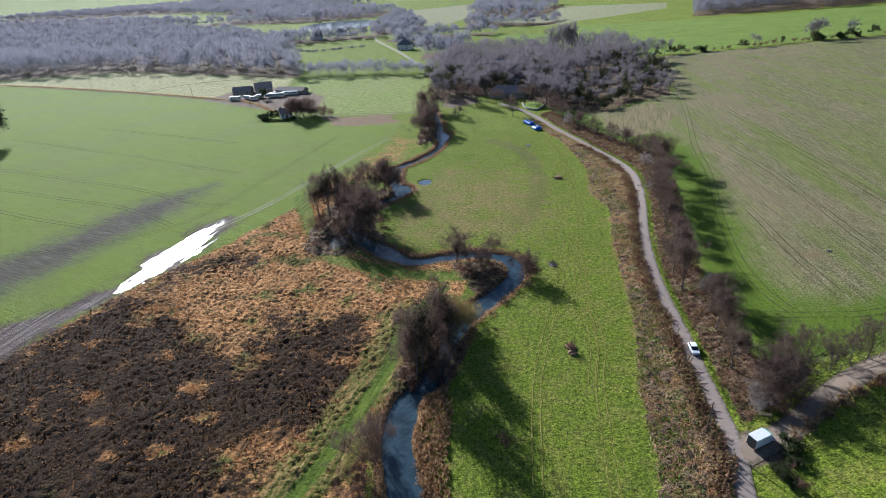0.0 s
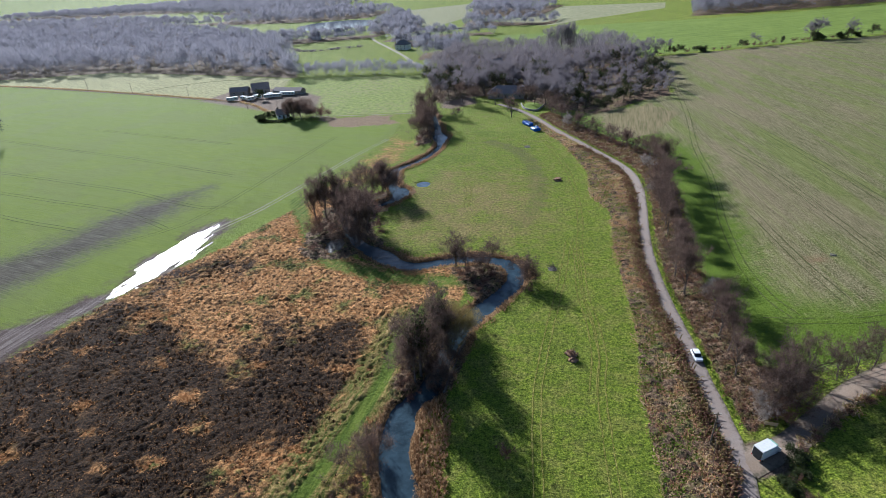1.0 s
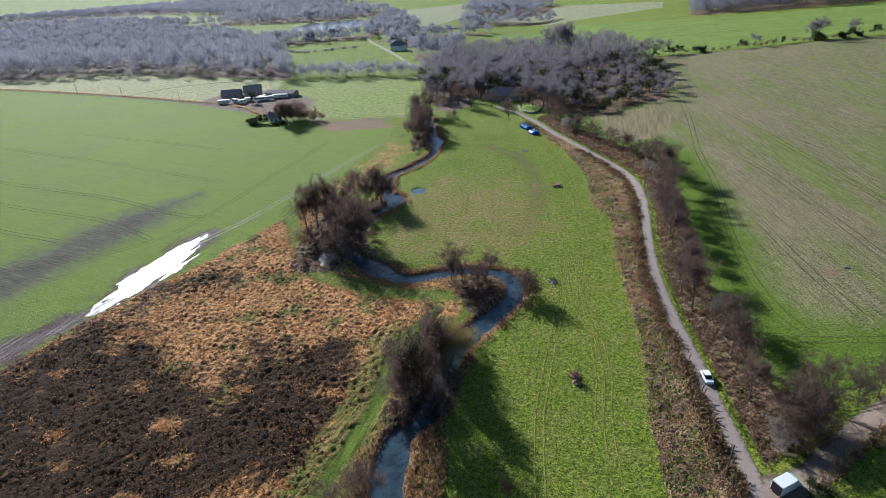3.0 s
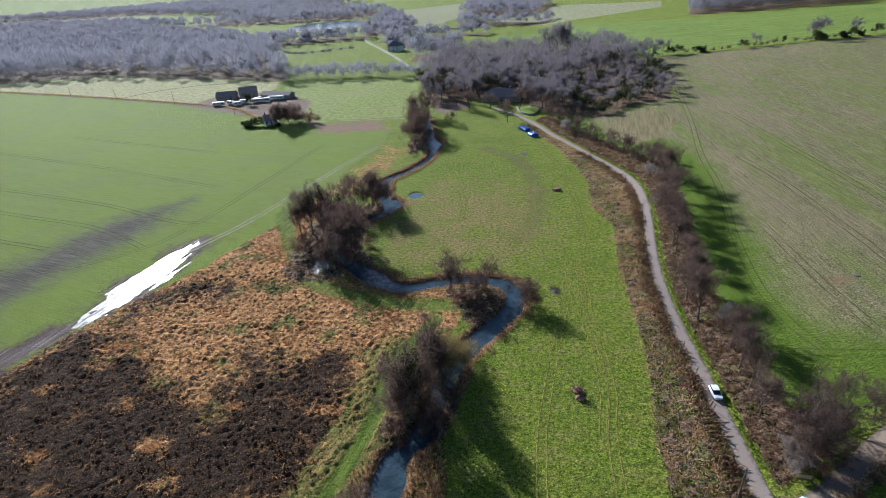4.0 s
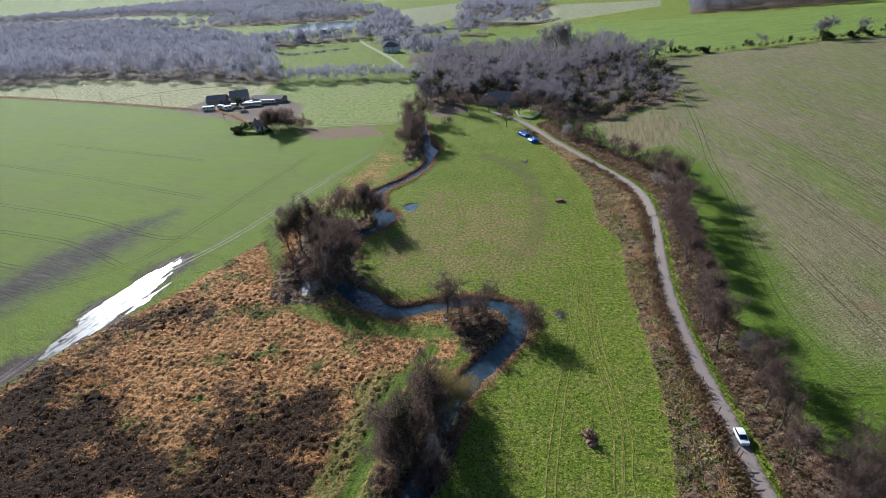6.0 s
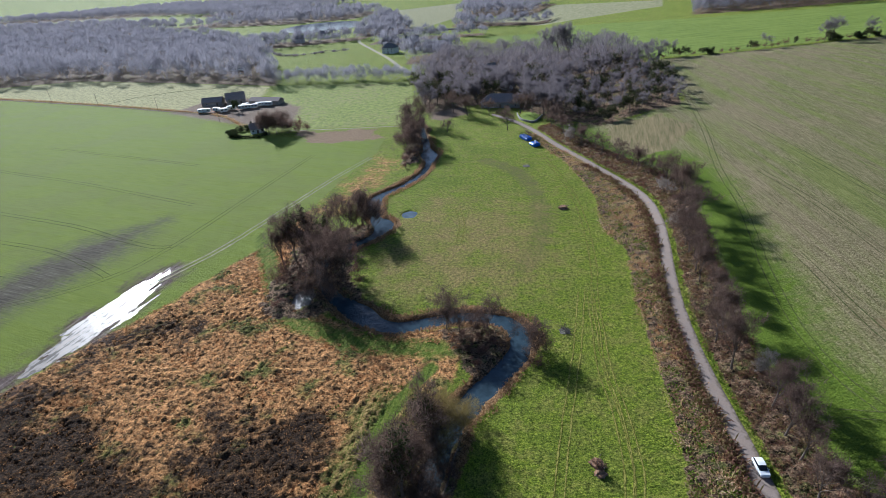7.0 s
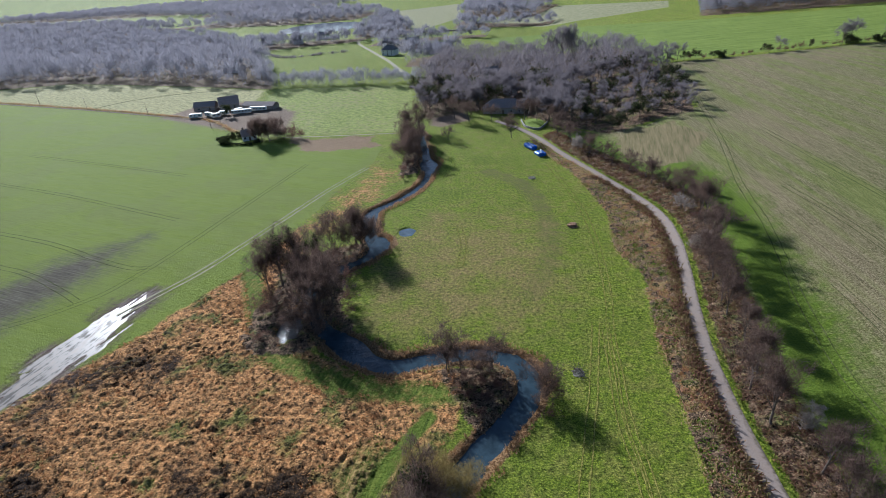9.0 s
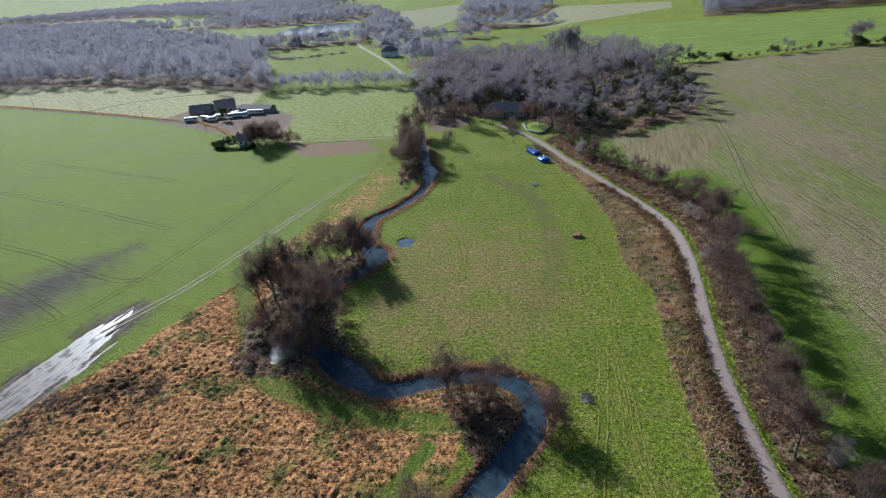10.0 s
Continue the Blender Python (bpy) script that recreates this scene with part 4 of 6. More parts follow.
# the big clump by the backwater
for kind, x, y, h in [(IVIED, -58, 163, 1.56), (IVIED, -55.5, 166.5, 1.49), (TALL, -60.5, 160.5, 1.20), (ROUND, -52.5, 161, 1.20), (EVERGREEN, -54.5, 178.5, 0.80),
                      (WILLOW, -49.3, 184, 1.49), (WILLOW, -41.4, 184.5, 1.43), (TALL, -43.2, 186.6, 1.20), (WILLOW, -39.6, 187.3, 1.10), (ROUND, -43.5, 148.5, 1.38),
                      (ROUND, -46, 152, 1.32), (TALL, -41.4, 151.6, 1.20), (ROUND, -45.0, 158, 1.20), (WILLOW, -43.4, 142.5, 1.2),
                      (IVIED, -50.5, 156, 1.23), (SHRUB, -58, 149.5, 1.10), (SHRUB, -58.5, 155, 1.20), (SHRUB, -55.5, 139.5, 0.60),
                      (SHRUB, -51.5, 172, 1.00), (SHRUB, -47, 177.5, 0.90), (SHRUB, -53, 152, 1.00), (SHRUB, -41, 166, 0.80),
                      (SHRUB, -43, 181, 0.80), (SHRUB, -38.5, 156, 0.70), (WILLOW, -52, 169, 1.10), (SHRUB, -46, 170, 0.80), (SHRUB, -36.5, 150.5, 0.60)]:
    plant(kind, x, y, h, group=NEAR, sink=0.2)
# by the upper pool
for kind, x, y, h in [(TALL, -41.2, 297, 1.3), (ROUND, -34.8, 267, 1.0), (ROUND, -35, 272, 1.1), (WILLOW, -36.6, 261, 1.3), (SHRUB, -35.2, 255, 1.0), (WILLOW, -37.2, 276, 1.3),
                      (SHRUB, -36.5, 248.5, 0.8), (ROUND, -38, 282, 1.1), (WILLOW, -38.5, 288, 1.3), (IVIED, -34, 298, 0.7), (SHRUB, -36, 241, 0.5), (ROUND, -21, 291, 0.6),
                      (WILLOW, -37.4, 268, 1.2), (ROUND, -36, 306, 1.1), (ROUND, -37, 312, 1.2)]:
    plant(kind, x, y, h, group=NEAR, sink=0.2)

# the row on the field side of the lane
rng = random.Random(4)
row = spline([(31, 292), (40, 264), (50, 239), (58, 219), (59.5, 203), (57.5, 184), (53.5, 166), (50.5, 150), (48, 134), (47, 118), (47, 103), (47.2, 90), (47.4, 80)], 1.0)
dist = 0.0
i = 0
while i < len(row):
    x, y = row[i] + np.array([rng.uniform(-1.6, 2.4), rng.uniform(-0.8, 0.8)])
    tall = 0.72 if y > 205 else 1.1 if y > 110 else 0.98
    kind = rng.choice([TALL, TALL, ROUND, ROUND, TALL])
    plant(kind, x, y, tall * rng.uniform(0.8, 1.12), group="trees along the lane", label="bare winter tree in the hedge row beside the lane", turn=rng.uniform(0, 360), tall=rng.uniform(0.9, 1.1))
    if rng.random() < 0.4:
        plant(SHRUB, x + rng.uniform(-2.2, 3.0), y + rng.uniform(-2, 2), rng.uniform(0.4, 0.75), group="shrubs along the lane", turn=rng.uniform(0, 360))
    i += rng.choice([5, 6, 7, 8, 9, 10])
for x, y, s in [(54, 176, 0.9), (50.5, 114, 0.7), (47.8, 77, 0.6), (46.4, 75.2, 0.5), (57.5, 200, 0.8), (36.5, 269, 0.9)]:
    plant(PALE_SHRUB, x, y, s, group="shrubs along the lane")
for x, y, s in [(56.5, 82.5, 0.88), (62.3, 82.8, 0.55), (65.6, 83.2, 0.6), (69, 84, 0.68), (73.5, 85.2, 0.6), (79, 87, 0.65), (51.8, 80.5, 0.85), (50, 77.8, 0.8), (48.4, 76, 0.7), (54, 79.4, 0.6)]:
    plant(ROUND, x, y, s, group="trees along the side lane", label="small bare tree beside the side lane")
for x, y, s in [(48.2, 66.0, 0.85), (44.6, 61.4, 0.72), (47.6, 63.2, 0.6), (45.6, 59.6, 0.5)]:
    plant(LEAFY_BUSH, x, y, s, group="bushes at the junction")
for x, y, s in [(46.2, 62.0, 0.32), (46.6, 58.4, 0.4), (49.8, 67.4, 0.3), (52.6, 69.4, 0.35), (56, 71.4, 0.35), (59.6, 73.8, 0.35), (63.4, 75.8, 0.35), (67.5, 77.6, 0.35), (71.5, 79, 0.35), (49.0, 74.6, 0.75), (51.0, 77.4, 0.8), (52.6, 75.8, 0.7), (54.6, 77.4, 0.75), (47.2, 76.8, 0.6), (50.2, 73.4, 0.6)]:
    plant(SHRUB, x, y, s, group="shrubs along the side lane")
plant(DEAD_BUSH, 1.1, 65.4, 0.85)
plant(DEAD_BUSH, 15.7, 92.4, 0.55)
plant(EVERGREEN, -283, 271, 2.1, "tall dark tree standing alone in the crop field")
# lone trees by the farmhouse, the lawn and the hill hedge
for x, y, s in [(8.7, 290.5, 0.95), (22.9, 318, 0.95), (17, 322, 0.9), (-12, 321, 0.95), (0, 320, 0.8), (30, 306, 0.9), (33, 298, 0.8), (-20, 330, 1.0)]:
    plant(ROUND, x, y, s, label="lone rounded bare tree beside the lane")
for x, y, s in [(-117, 301, 1.1), (-112, 302, 1.0), (-107, 302, 0.9), (-120, 309, 1.2), (-114, 312, 1.2)]:
    plant(WILLOW, x, y, s, label="bare tree beside the cottage")
for x, y, s in [(-101, 301, 1.1), (-97, 304, 0.9), (-103, 308, 1.2), (-107, 306, 1.1), (-112, 310, 1.3)]:
    plant(SHRUB, x, y, s, group="cottage hedge", label="dark clipped hedge shrub by the cottage")

for x, y, s in [(-139, 303, 1.0), (-137.5, 300.5, 0.9), (-135.6, 298.2, 0.9), (-133, 297, 0.7), (-130.6, 296.6, 0.55), (-128.2, 296.4, 0.5), (-126, 296.2, 0.5), (-123.6, 296, 0.5), (-121, 296.2, 0.6),
                (-138.5, 306.5, 0.9), (-136, 309.5, 1.0), (-132.5, 311.5, 1.0), (-118.6, 298.4, 0.8)]:
    plant(LEAFY_BUSH, x, y, s, group="cottage hedge", label="dark evergreen hedge bush round the cottage garden")
plant(EVERGREEN, -160.5, 357, 0.75, "dark evergreen tree among the farmyard caravans")
for x, y, s in [(-117, 299.5, 1.15), (-112.5, 300.5, 1.05), (-122, 303.5, 0.9)]:
    plant(TALL, x, y, s, label="bare tree standing before the cottage")


def filled(area, gap, seed, jitter=0.45):
    """Places spread over an area about that far apart."""
    r = np.random.default_rng(seed)
    a = np.array(area, float)
    x, y = np.meshgrid(np.arange(a[:, 0].min(), a[:, 0].max(), gap), np.arange(a[:, 1].min(), a[:, 1].max(), gap))
    x, y = x.ravel() + r.uniform(-jitter, jitter, x.size) * gap, y.ravel() + r.uniform(-jitter, jitter, y.size) * gap
    keep = inside(x, y, area) > 0
    return x[keep], y[keep]


rng = random.Random(8)
for x, y in zip(*filled(WOOD_RIGHT, 8.0, 3)):
    if y > 400 or math.hypot((x - 7) / 1.5, y - 341) < 8:
        continue
    dark = x > 45 and y < 380
    kind = rng.choice([WOOD_IVY, WOOD_A, WOOD_B] if dark else [WOOD_A, WOOD_A, WOOD_B, WOOD_B, WOOD_A, WOOD_IVY])
    size = rng.uniform(0.5, 0.68) if dark else rng.uniform(0.75, 1.05)
    plant(kind, float(x), float(y), size, group="trees of the wood", turn=rng.uniform(0, 360))
for x, y in [(57, 478), (61, 482), (65, 480), (50, 470)]:
    plant(WOOD_B, x, y, 1.5, label="tall narrow poplar standing above the wood", tall=1.1)
hedge = spline([(106, 411), (133, 402), (163, 393), (205, 384), (245, 373), (330, 363)], 1.0)
i = 0
while i < len(hedge):
    x, y = hedge[i]
    kind = rng.choice([SHRUB, SHRUB, LEAFY_BUSH, SHRUB, WOOD_IVY])
    s = {"bare_shrub": rng.uniform(0.4, 0.8), "evergreen_bush": rng.uniform(0.9, 1.8), "woodland_tree": rng.uniform(0.3, 0.5)}[kind.name.split(".")[0]]
    plant(kind, float(x), float(y) + rng.uniform(-1.5, 1.5), s, group="hill hedge", turn=rng.uniform(0, 360))
    i += rng.choice([3, 4, 5, 7])
for x, y, s in [(205, 384, 1.0), (202, 385, 0.9), (223, 379, 0.75), (113, 411, 0.9), (119, 409, 0.75), (172, 392, 0.6), (262, 371, 0.8)]:
    plant(WOOD_A, x, y, s, label="bare hedgerow tree on the hillside", group="hill hedge trees")


# ---------------------------------------------------------------- growth that nobody could count
def strewn(name, tv, tf, x, y, size, material, label, category, seed=0, lift=0.0, tall=None):
    """One mesh of a small clump repeated at many places."""
    r = np.random.default_rng(seed)
    n = len(x)
    tv = np.asarray(tv)
    tf = np.asarray(tf)
    a = r.uniform(0, 2 * math.pi, n)
    ca, sn = np.cos(a), np.sin(a)
    size = np.broadcast_to(size, n)
    tall = size if tall is None else size * tall
    px = (tv[None, :, 0] * ca[:, None] - tv[None, :, 1] * sn[:, None]) * size[:, None] + np.asarray(x)[:, None]
    py = (tv[None, :, 0] * sn[:, None] + tv[None, :, 1] * ca[:, None]) * size[:, None] + np.asarray(y)[:, None]
    pz = tv[None, :, 2] * tall[:, None] + (land(x, y) + lift)[:, None]
    v = np.stack([px, py, pz], 2).reshape(-1, 3)
    f = (tf[None] + (np.arange(n) * len(tv))[:, None, None]).reshape(-1, tf.shape[1])
    me = bpy.data.meshes.new(name)
    me.vertices.add(len(v))
    me.vertices.foreach_set("co", v.astype(np.float32).ravel())
    k = f.shape[1]
    me.loops.add(f.size)
    me.loops.foreach_set("vertex_index", f.astype(np.int32).ravel())
    me.polygons.add(len(f))
    me.polygons.foreach_set("loop_start", np.arange(0, f.size, k, dtype=np.int32))
    me.materials.append(material)
    me.update(calc_edges=True)
    return tagged(new(name, me), label, category, kind="stuff")


def tussock(seed, blades, reach, height, width):
    """Arching blades that fan out from one root."""
    r = np.random.default_rng(seed)
    v, f = [], []
    for _ in range(blades):
        a, out, h = r.uniform(0, 6.283), reach * r.uniform(0.3, 1.0), height * r.uniform(0.55, 1.0)
        d = np.array([math.cos(a), math.sin(a), 0])
        s = np.array([-d[1], d[0], 0]) * width
        k = len(v)
        v += [d * 0.08 - s, d * 0.08 + s, d * out * 0.6 + [0, 0, h] + s * 0.8, d * out * 0.6 + [0, 0, h] - s * 0.8]
        v += [d * out * 1.15 + [0, 0, h * 0.62]]
        f += [(k, k + 1, k + 2), (k, k + 2, k + 3), (k + 3, k + 2, k + 4)]
    return np.array(v), np.array(f)


def brush(seed, stems, reach, height, width):
    """A tangle of arched stems with withered leaves."""
    r = np.random.default_rng(seed)
    v, f = [], []
    for _ in range(stems):
        p = np.array([*r.normal(0, reach * 0.4, 2), 0.0])
        d = np.array([*r.normal(0, 0.8, 2), r.uniform(0.3, 1.3)])
        d /= np.linalg.norm(d)
        L = height * r.uniform(0.6, 1.3)
        s = np.cross(d, r.normal(0, 1, 3))
        s *= width / np.linalg.norm(s)
        m = p + d * L * 0.6
        e = m + (d * 0.6 + np.array([*r.normal(0, 0.5, 2), -0.35])) * L * 0.6
        k = len(v)
        v += [p - s, p + s, m + s * 1.6, m - s * 1.6, e]
        f += [(k, k + 1, k + 2), (k, k + 2, k + 3), (k + 3, k + 2, k + 4)]
    return np.array(v), np.array(f)


gen = np.random.default_rng(2)


def away(x, y, line, least):
    return to_line(x, y, line)[0] > least


MARSH_NEAR = [(px, max(py, 40)) for px, py in MARSH]
mx, my = filled(MARSH_NEAR, 0.9, 5)
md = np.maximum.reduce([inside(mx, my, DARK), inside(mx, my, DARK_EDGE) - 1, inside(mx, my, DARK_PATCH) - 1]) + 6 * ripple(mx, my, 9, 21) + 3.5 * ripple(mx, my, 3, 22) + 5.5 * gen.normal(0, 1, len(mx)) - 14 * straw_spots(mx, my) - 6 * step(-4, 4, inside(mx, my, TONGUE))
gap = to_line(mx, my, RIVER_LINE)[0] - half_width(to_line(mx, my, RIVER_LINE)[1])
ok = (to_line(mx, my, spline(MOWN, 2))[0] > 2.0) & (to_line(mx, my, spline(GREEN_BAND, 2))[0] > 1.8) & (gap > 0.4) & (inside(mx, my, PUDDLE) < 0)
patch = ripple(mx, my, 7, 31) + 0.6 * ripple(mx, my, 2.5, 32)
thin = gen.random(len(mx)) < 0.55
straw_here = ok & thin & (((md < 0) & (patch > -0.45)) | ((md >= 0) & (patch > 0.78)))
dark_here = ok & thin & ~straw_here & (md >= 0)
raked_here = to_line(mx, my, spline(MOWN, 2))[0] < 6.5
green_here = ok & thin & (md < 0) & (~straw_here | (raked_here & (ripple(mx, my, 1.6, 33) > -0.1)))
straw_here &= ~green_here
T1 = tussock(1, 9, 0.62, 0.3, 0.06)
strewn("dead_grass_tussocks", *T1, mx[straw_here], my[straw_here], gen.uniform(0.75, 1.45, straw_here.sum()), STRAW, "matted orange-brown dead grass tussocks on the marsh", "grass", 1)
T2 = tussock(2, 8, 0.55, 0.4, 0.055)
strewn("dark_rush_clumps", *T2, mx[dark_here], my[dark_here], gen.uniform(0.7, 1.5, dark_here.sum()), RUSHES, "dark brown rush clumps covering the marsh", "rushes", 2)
T3 = tussock(3, 8, 0.5, 0.26, 0.06)
strewn("green_grass_tufts", *T3, mx[green_here], my[green_here], gen.uniform(0.6, 1.2, green_here.sum()), GRASS_TUFT, "green grass tufts among the dead grass", "grass", 3)

VERGE = MEADOW_EDGE + [(34, 20)] + ROAD[-2:2:-1]
vx, vy = filled(VERGE, 0.85, 6)
ok = away(vx, vy, ROAD_LINE, 2.0) & (vy > 42) & (ripple(vx, vy, 6, 41) > -0.75)
vx, vy = vx[ok], vy[ok]
B1 = brush(4, 24, 1.05, 0.58, 0.03)
B2 = brush(14, 20, 1.05, 0.62, 0.03)
strewn("bramble_scrub", *B1, vx, vy, 0.75 + 0.75 * gen.random(len(vx)) * (1 + ripple(vx, vy, 5, 42)), BRAMBLE, "tangled brown brambles and dead bracken on the verge", "brambles", 4)
BANK = ROAD[2:-4] + [(43.6, 71.5), (50, 75.5), (55, 79.5)] + HEDGE_RIGHT[8::-1]
hx, hy = filled(BANK, 1.1, 7)
ok = away(hx, hy, ROAD_LINE, 2.9) & away(hx, hy, LANE_LINE, 3.0) & (np.hypot(hx - 43, hy - 67) > 5.5)
hx, hy = hx[ok], hy[ok]
strewn("hedge_undergrowth", *B2, hx, hy, gen.uniform(0.8, 1.6, len(hx)), THICKET, "brown leafless undergrowth below the hedge trees", "undergrowth", 5, tall=1.25)
green_v = ripple(vx, vy, 6, 41) + 0.5 * ripple(vx, vy, 2, 43)
pick = green_v > -0.25
strewn("verge_grass", *T3, vx[pick], vy[pick], gen.uniform(1.2, 2.2, pick.sum()), GRASS_TUFT, "green grass growing through the verge brambles", "grass", 6)
pick = green_v < -0.45
strewn("verge_dead_grass", *T1, vx[pick], vy[pick], gen.uniform(0.8, 1.5, pick.sum()), STRAW, "buff dead grass on the lane verge", "grass", 7)

# reeds on the stream's banks
bx, by = filled([(-66, 300), (-15, 300), (-15, 230), (-20, 150), (14, 145), (14, 110), (0, 90), (-6, 42), (-32, 42), (-32, 110), (-20, 124), (-62, 140)], 0.75, 9)
d, u = to_line(bx, by, RIVER_LINE)
g = d - half_width(u)
ok = (g > 0.1) & (g < 2.5 + 1.7 * ripple(bx, by, 6, 51)) & (ripple(bx, by, 3, 52) > -0.6)
bx, by = bx[ok], by[ok]
strewn("bank_reeds", *tussock(6, 10, 0.55, 0.55, 0.035), bx, by, gen.uniform(0.7, 1.35, len(bx)), REED, "dry buff reeds and dead grass along the stream's banks", "reeds", 8)
rx_, ry_ = filled([(-14.5, 78), (-10.5, 80), (-8.5, 72), (-9, 62), (-7, 52), (-12, 50), (-14, 60), (-15, 68)], 0.7, 10)
strewn("reed_bed", *tussock(7, 16, 0.65, 0.8, 0.04), rx_, ry_, gen.uniform(0.8, 1.5, len(rx_)), REED, "thick bed of buff dead reeds beside the stream", "reeds", 9)
# straw mounds among the dark rushes
for sx, sy, n, r in STRAW_SPOTS:
    px, py = sx + gen.normal(0, r * 0.8, n), sy + gen.normal(0, r * 0.5, n)
    strewn("straw_mound", *T1, px, py, gen.uniform(1.0, 1.7, n), STRAW, "mound of matted buff dead grass on the marsh", "grass", int(gen.integers(99)))
# pasture grass: short tufts that catch the low sun
px, py = filled([(-6, 42), (27, 42), (30, 90), (33, 140), (36, 175), (34, 215), (24, 262), (-18, 262), (-24, 225), (-22, 200), (-34, 180), (-34, 152), (-24, 137), (4, 138), (12, 126),
                 (8, 112), (-4, 92), (-8, 70)], 0.85, 12)
d, u = to_line(px, py, RIVER_LINE)
ok = (d - half_width(u) > 2.0) & (inside(px, py, MEADOW_EDGE + [(-60, 20), (-60, 288)]) > 0)
px, py = px[ok], py[ok]
strewn("pasture_grass", *brush(8, 2, 0.25, 0.2, 0.06), px, py, gen.uniform(0.6, 1.3, len(px)), GRASS_TUFT, "short green pasture grass in low tufts", "grass", 13)


# wheel tracks
def rut(name, low, high, cover=0.0):
    """Pressed ground that thins out to nothing at its sides and in patches."""
    k = Mat(name, 1.0, spec=0.05)
    k.colour(k.ramp(k.noise(1.4, 4, 0.7), [(0.35, low), (0.65, high)]))
    k.bump(k.noise(2.5, 3, 0.7), 1.0, 0.3)
    here = k.sums("SUBTRACT", k.sums("ADD", k.noise(0.9, 5, 0.75), cover), k.sums("MULTIPLY", k.mask("edge"), 0.35))
    clear = k.node("ShaderNodeBsdfTransparent")
    mixed = k.node("ShaderNodeMixShader")
    k.link(k.span(here, 0.28, 0.5), mixed.inputs["Fac"])
    k.link(clear.outputs[0], mixed.inputs[1])
    k.link(k.p.outputs[0], mixed.inputs[2])
    k.link(mixed.outputs[0], k.t.nodes["Material Output"].inputs["Surface"])
    return k.m


PRESSED = rut("pressed_grass", (0.14, 0.14, 0.022), (0.33, 0.30, 0.075), 0.06)
DRILL = rut("wheel_rut_soil", (0.06, 0.075, 0.02), (0.13, 0.14, 0.05), 0.06)
FARM_MUD = rut("farm_track_mud", (0.13, 0.10, 0.07), (0.26, 0.21, 0.15), 0.12)
LIGHT_RUT = speckled("pale_rut_soil", [(0.3, (0.17, 0.16, 0.08)), (0.7, (0.36, 0.33, 0.2))], 0.5, vary=0.0)


def wheel_tracks(points, material, gauge=1.8, half=0.17, label="pair of tractor wheel ruts in the field", lift=0.06):
    p = spline(points, 2.0)
    d = np.gradient(p, axis=0)
    d /= np.linalg.norm(d, axis=1)[:, None]
    side = np.stack([d[:, 1], -d[:, 0]], 1)
    for s in (-0.5, 0.5):
        q = p + side * (s * gauge) + 0.12 * np.stack([ripple(p[:, 0], p[:, 1], 4, 61), ripple(p[:, 0], p[:, 1], 4, 62)], 1)
        ribbon("wheel_track", q, half * (1 + 0.35 * ripple(p[:, 0], p[:, 1], 5, 63)), material, lift, label, "track", 0.0, 3)


for line in ([(21.8, 253.5), (27.9, 212), (28.5, 181), (26.4, 155), (24.7, 146), (23.3, 132), (22.1, 116), (22.5, 105), (22.1, 92), (20.1, 82), (18.5, 60), (18, 45)],
             [(23.5, 146), (22.4, 132), (21.0, 117), (21.4, 105), (20.6, 92), (18.6, 82)], [(21.6, 146), (16.8, 122), (10.9, 97.5), (7.6, 80), (6.4, 60), (6, 45)],
             [(-12, 198), (-10, 185), (-10.5, 172)]):
    wheel_tracks(line, PRESSED, 1.6, 0.26, "pair of pressed wheel tracks through the pasture", 0.07)
for line in ([(-213, 194.5), (-177, 183.5), (-144, 173.5), (-126, 164.5), (-113.5, 157)], [(-237, 220.5), (-183, 203.5), (-148, 191.7), (-124, 180.5), (-109, 174.6), (-103, 175)],
             [(-230, 182), (-191, 170.4), (-168, 162.7), (-146, 156.4)], [(-280, 274), (-219, 251), (-175, 235), (-112, 208)], [(-237, 292), (-175, 270), (-133, 254)],
             [(-160, 134), (-136, 141), (-120, 149), (-110.5, 158), (-106, 166), (-100.6, 182.5), (-93.5, 213), (-81.6, 263)],
             [(99.8, 315), (88.5, 257), (77.7, 210), (73.5, 182), (65.8, 147.6), (62.2, 126), (62, 111), (64, 101)], [(88, 205), (91, 177), (91.4, 141), (91.4, 108)],
             [(105, 260), (107.1, 197), (108, 169), (108, 110)], [(74.3, 151), (73.9, 124), (74.8, 104)], [(57.8, 102), (67.8, 98.5), (78.3, 97), (100, 102)]):
    wheel_tracks(line, DRILL)
wheel_tracks([(-97, 150), (-94, 156.3), (-85.3, 172.8), (-74.7, 201.5), (-63, 234), (-53.4, 256)], LIGHT_RUT, 1.8, 0.24, "pair of pale worn wheel ruts along the field's edge")


# ---------------------------------------------------------------- far woods and hedges
def far_tree(seed, n, width, length, squat=1.0):
    r = np.random.default_rng(seed)
    v, f = [], []
    for _ in range(n):
        d = r.normal(0, 1, 3)
        d /= np.linalg.norm(d)
        d[2] = abs(d[2]) if r.random() < 0.75 else d[2]
        p = d * np.array([4.4, 4.4, 5.2]) * r.uniform(0.35, 1.0) ** 0.6 * np.array([1, 1, squat])
        p[2] += 5.4 * squat
        g = d + r.normal(0, 0.5, 3) + np.array([0, 0, 0.5])
        g /= np.linalg.norm(g)
        s = np.cross(g, r.normal(0, 1, 3))
        s *= width / np.linalg.norm(s)
        k = len(v)
        v += [p - g * length / 2 - s, p - g * length / 2 + s, p + g * length / 2]
        f.append((k, k + 1, k + 2))
    return np.array(v), np.array(f)


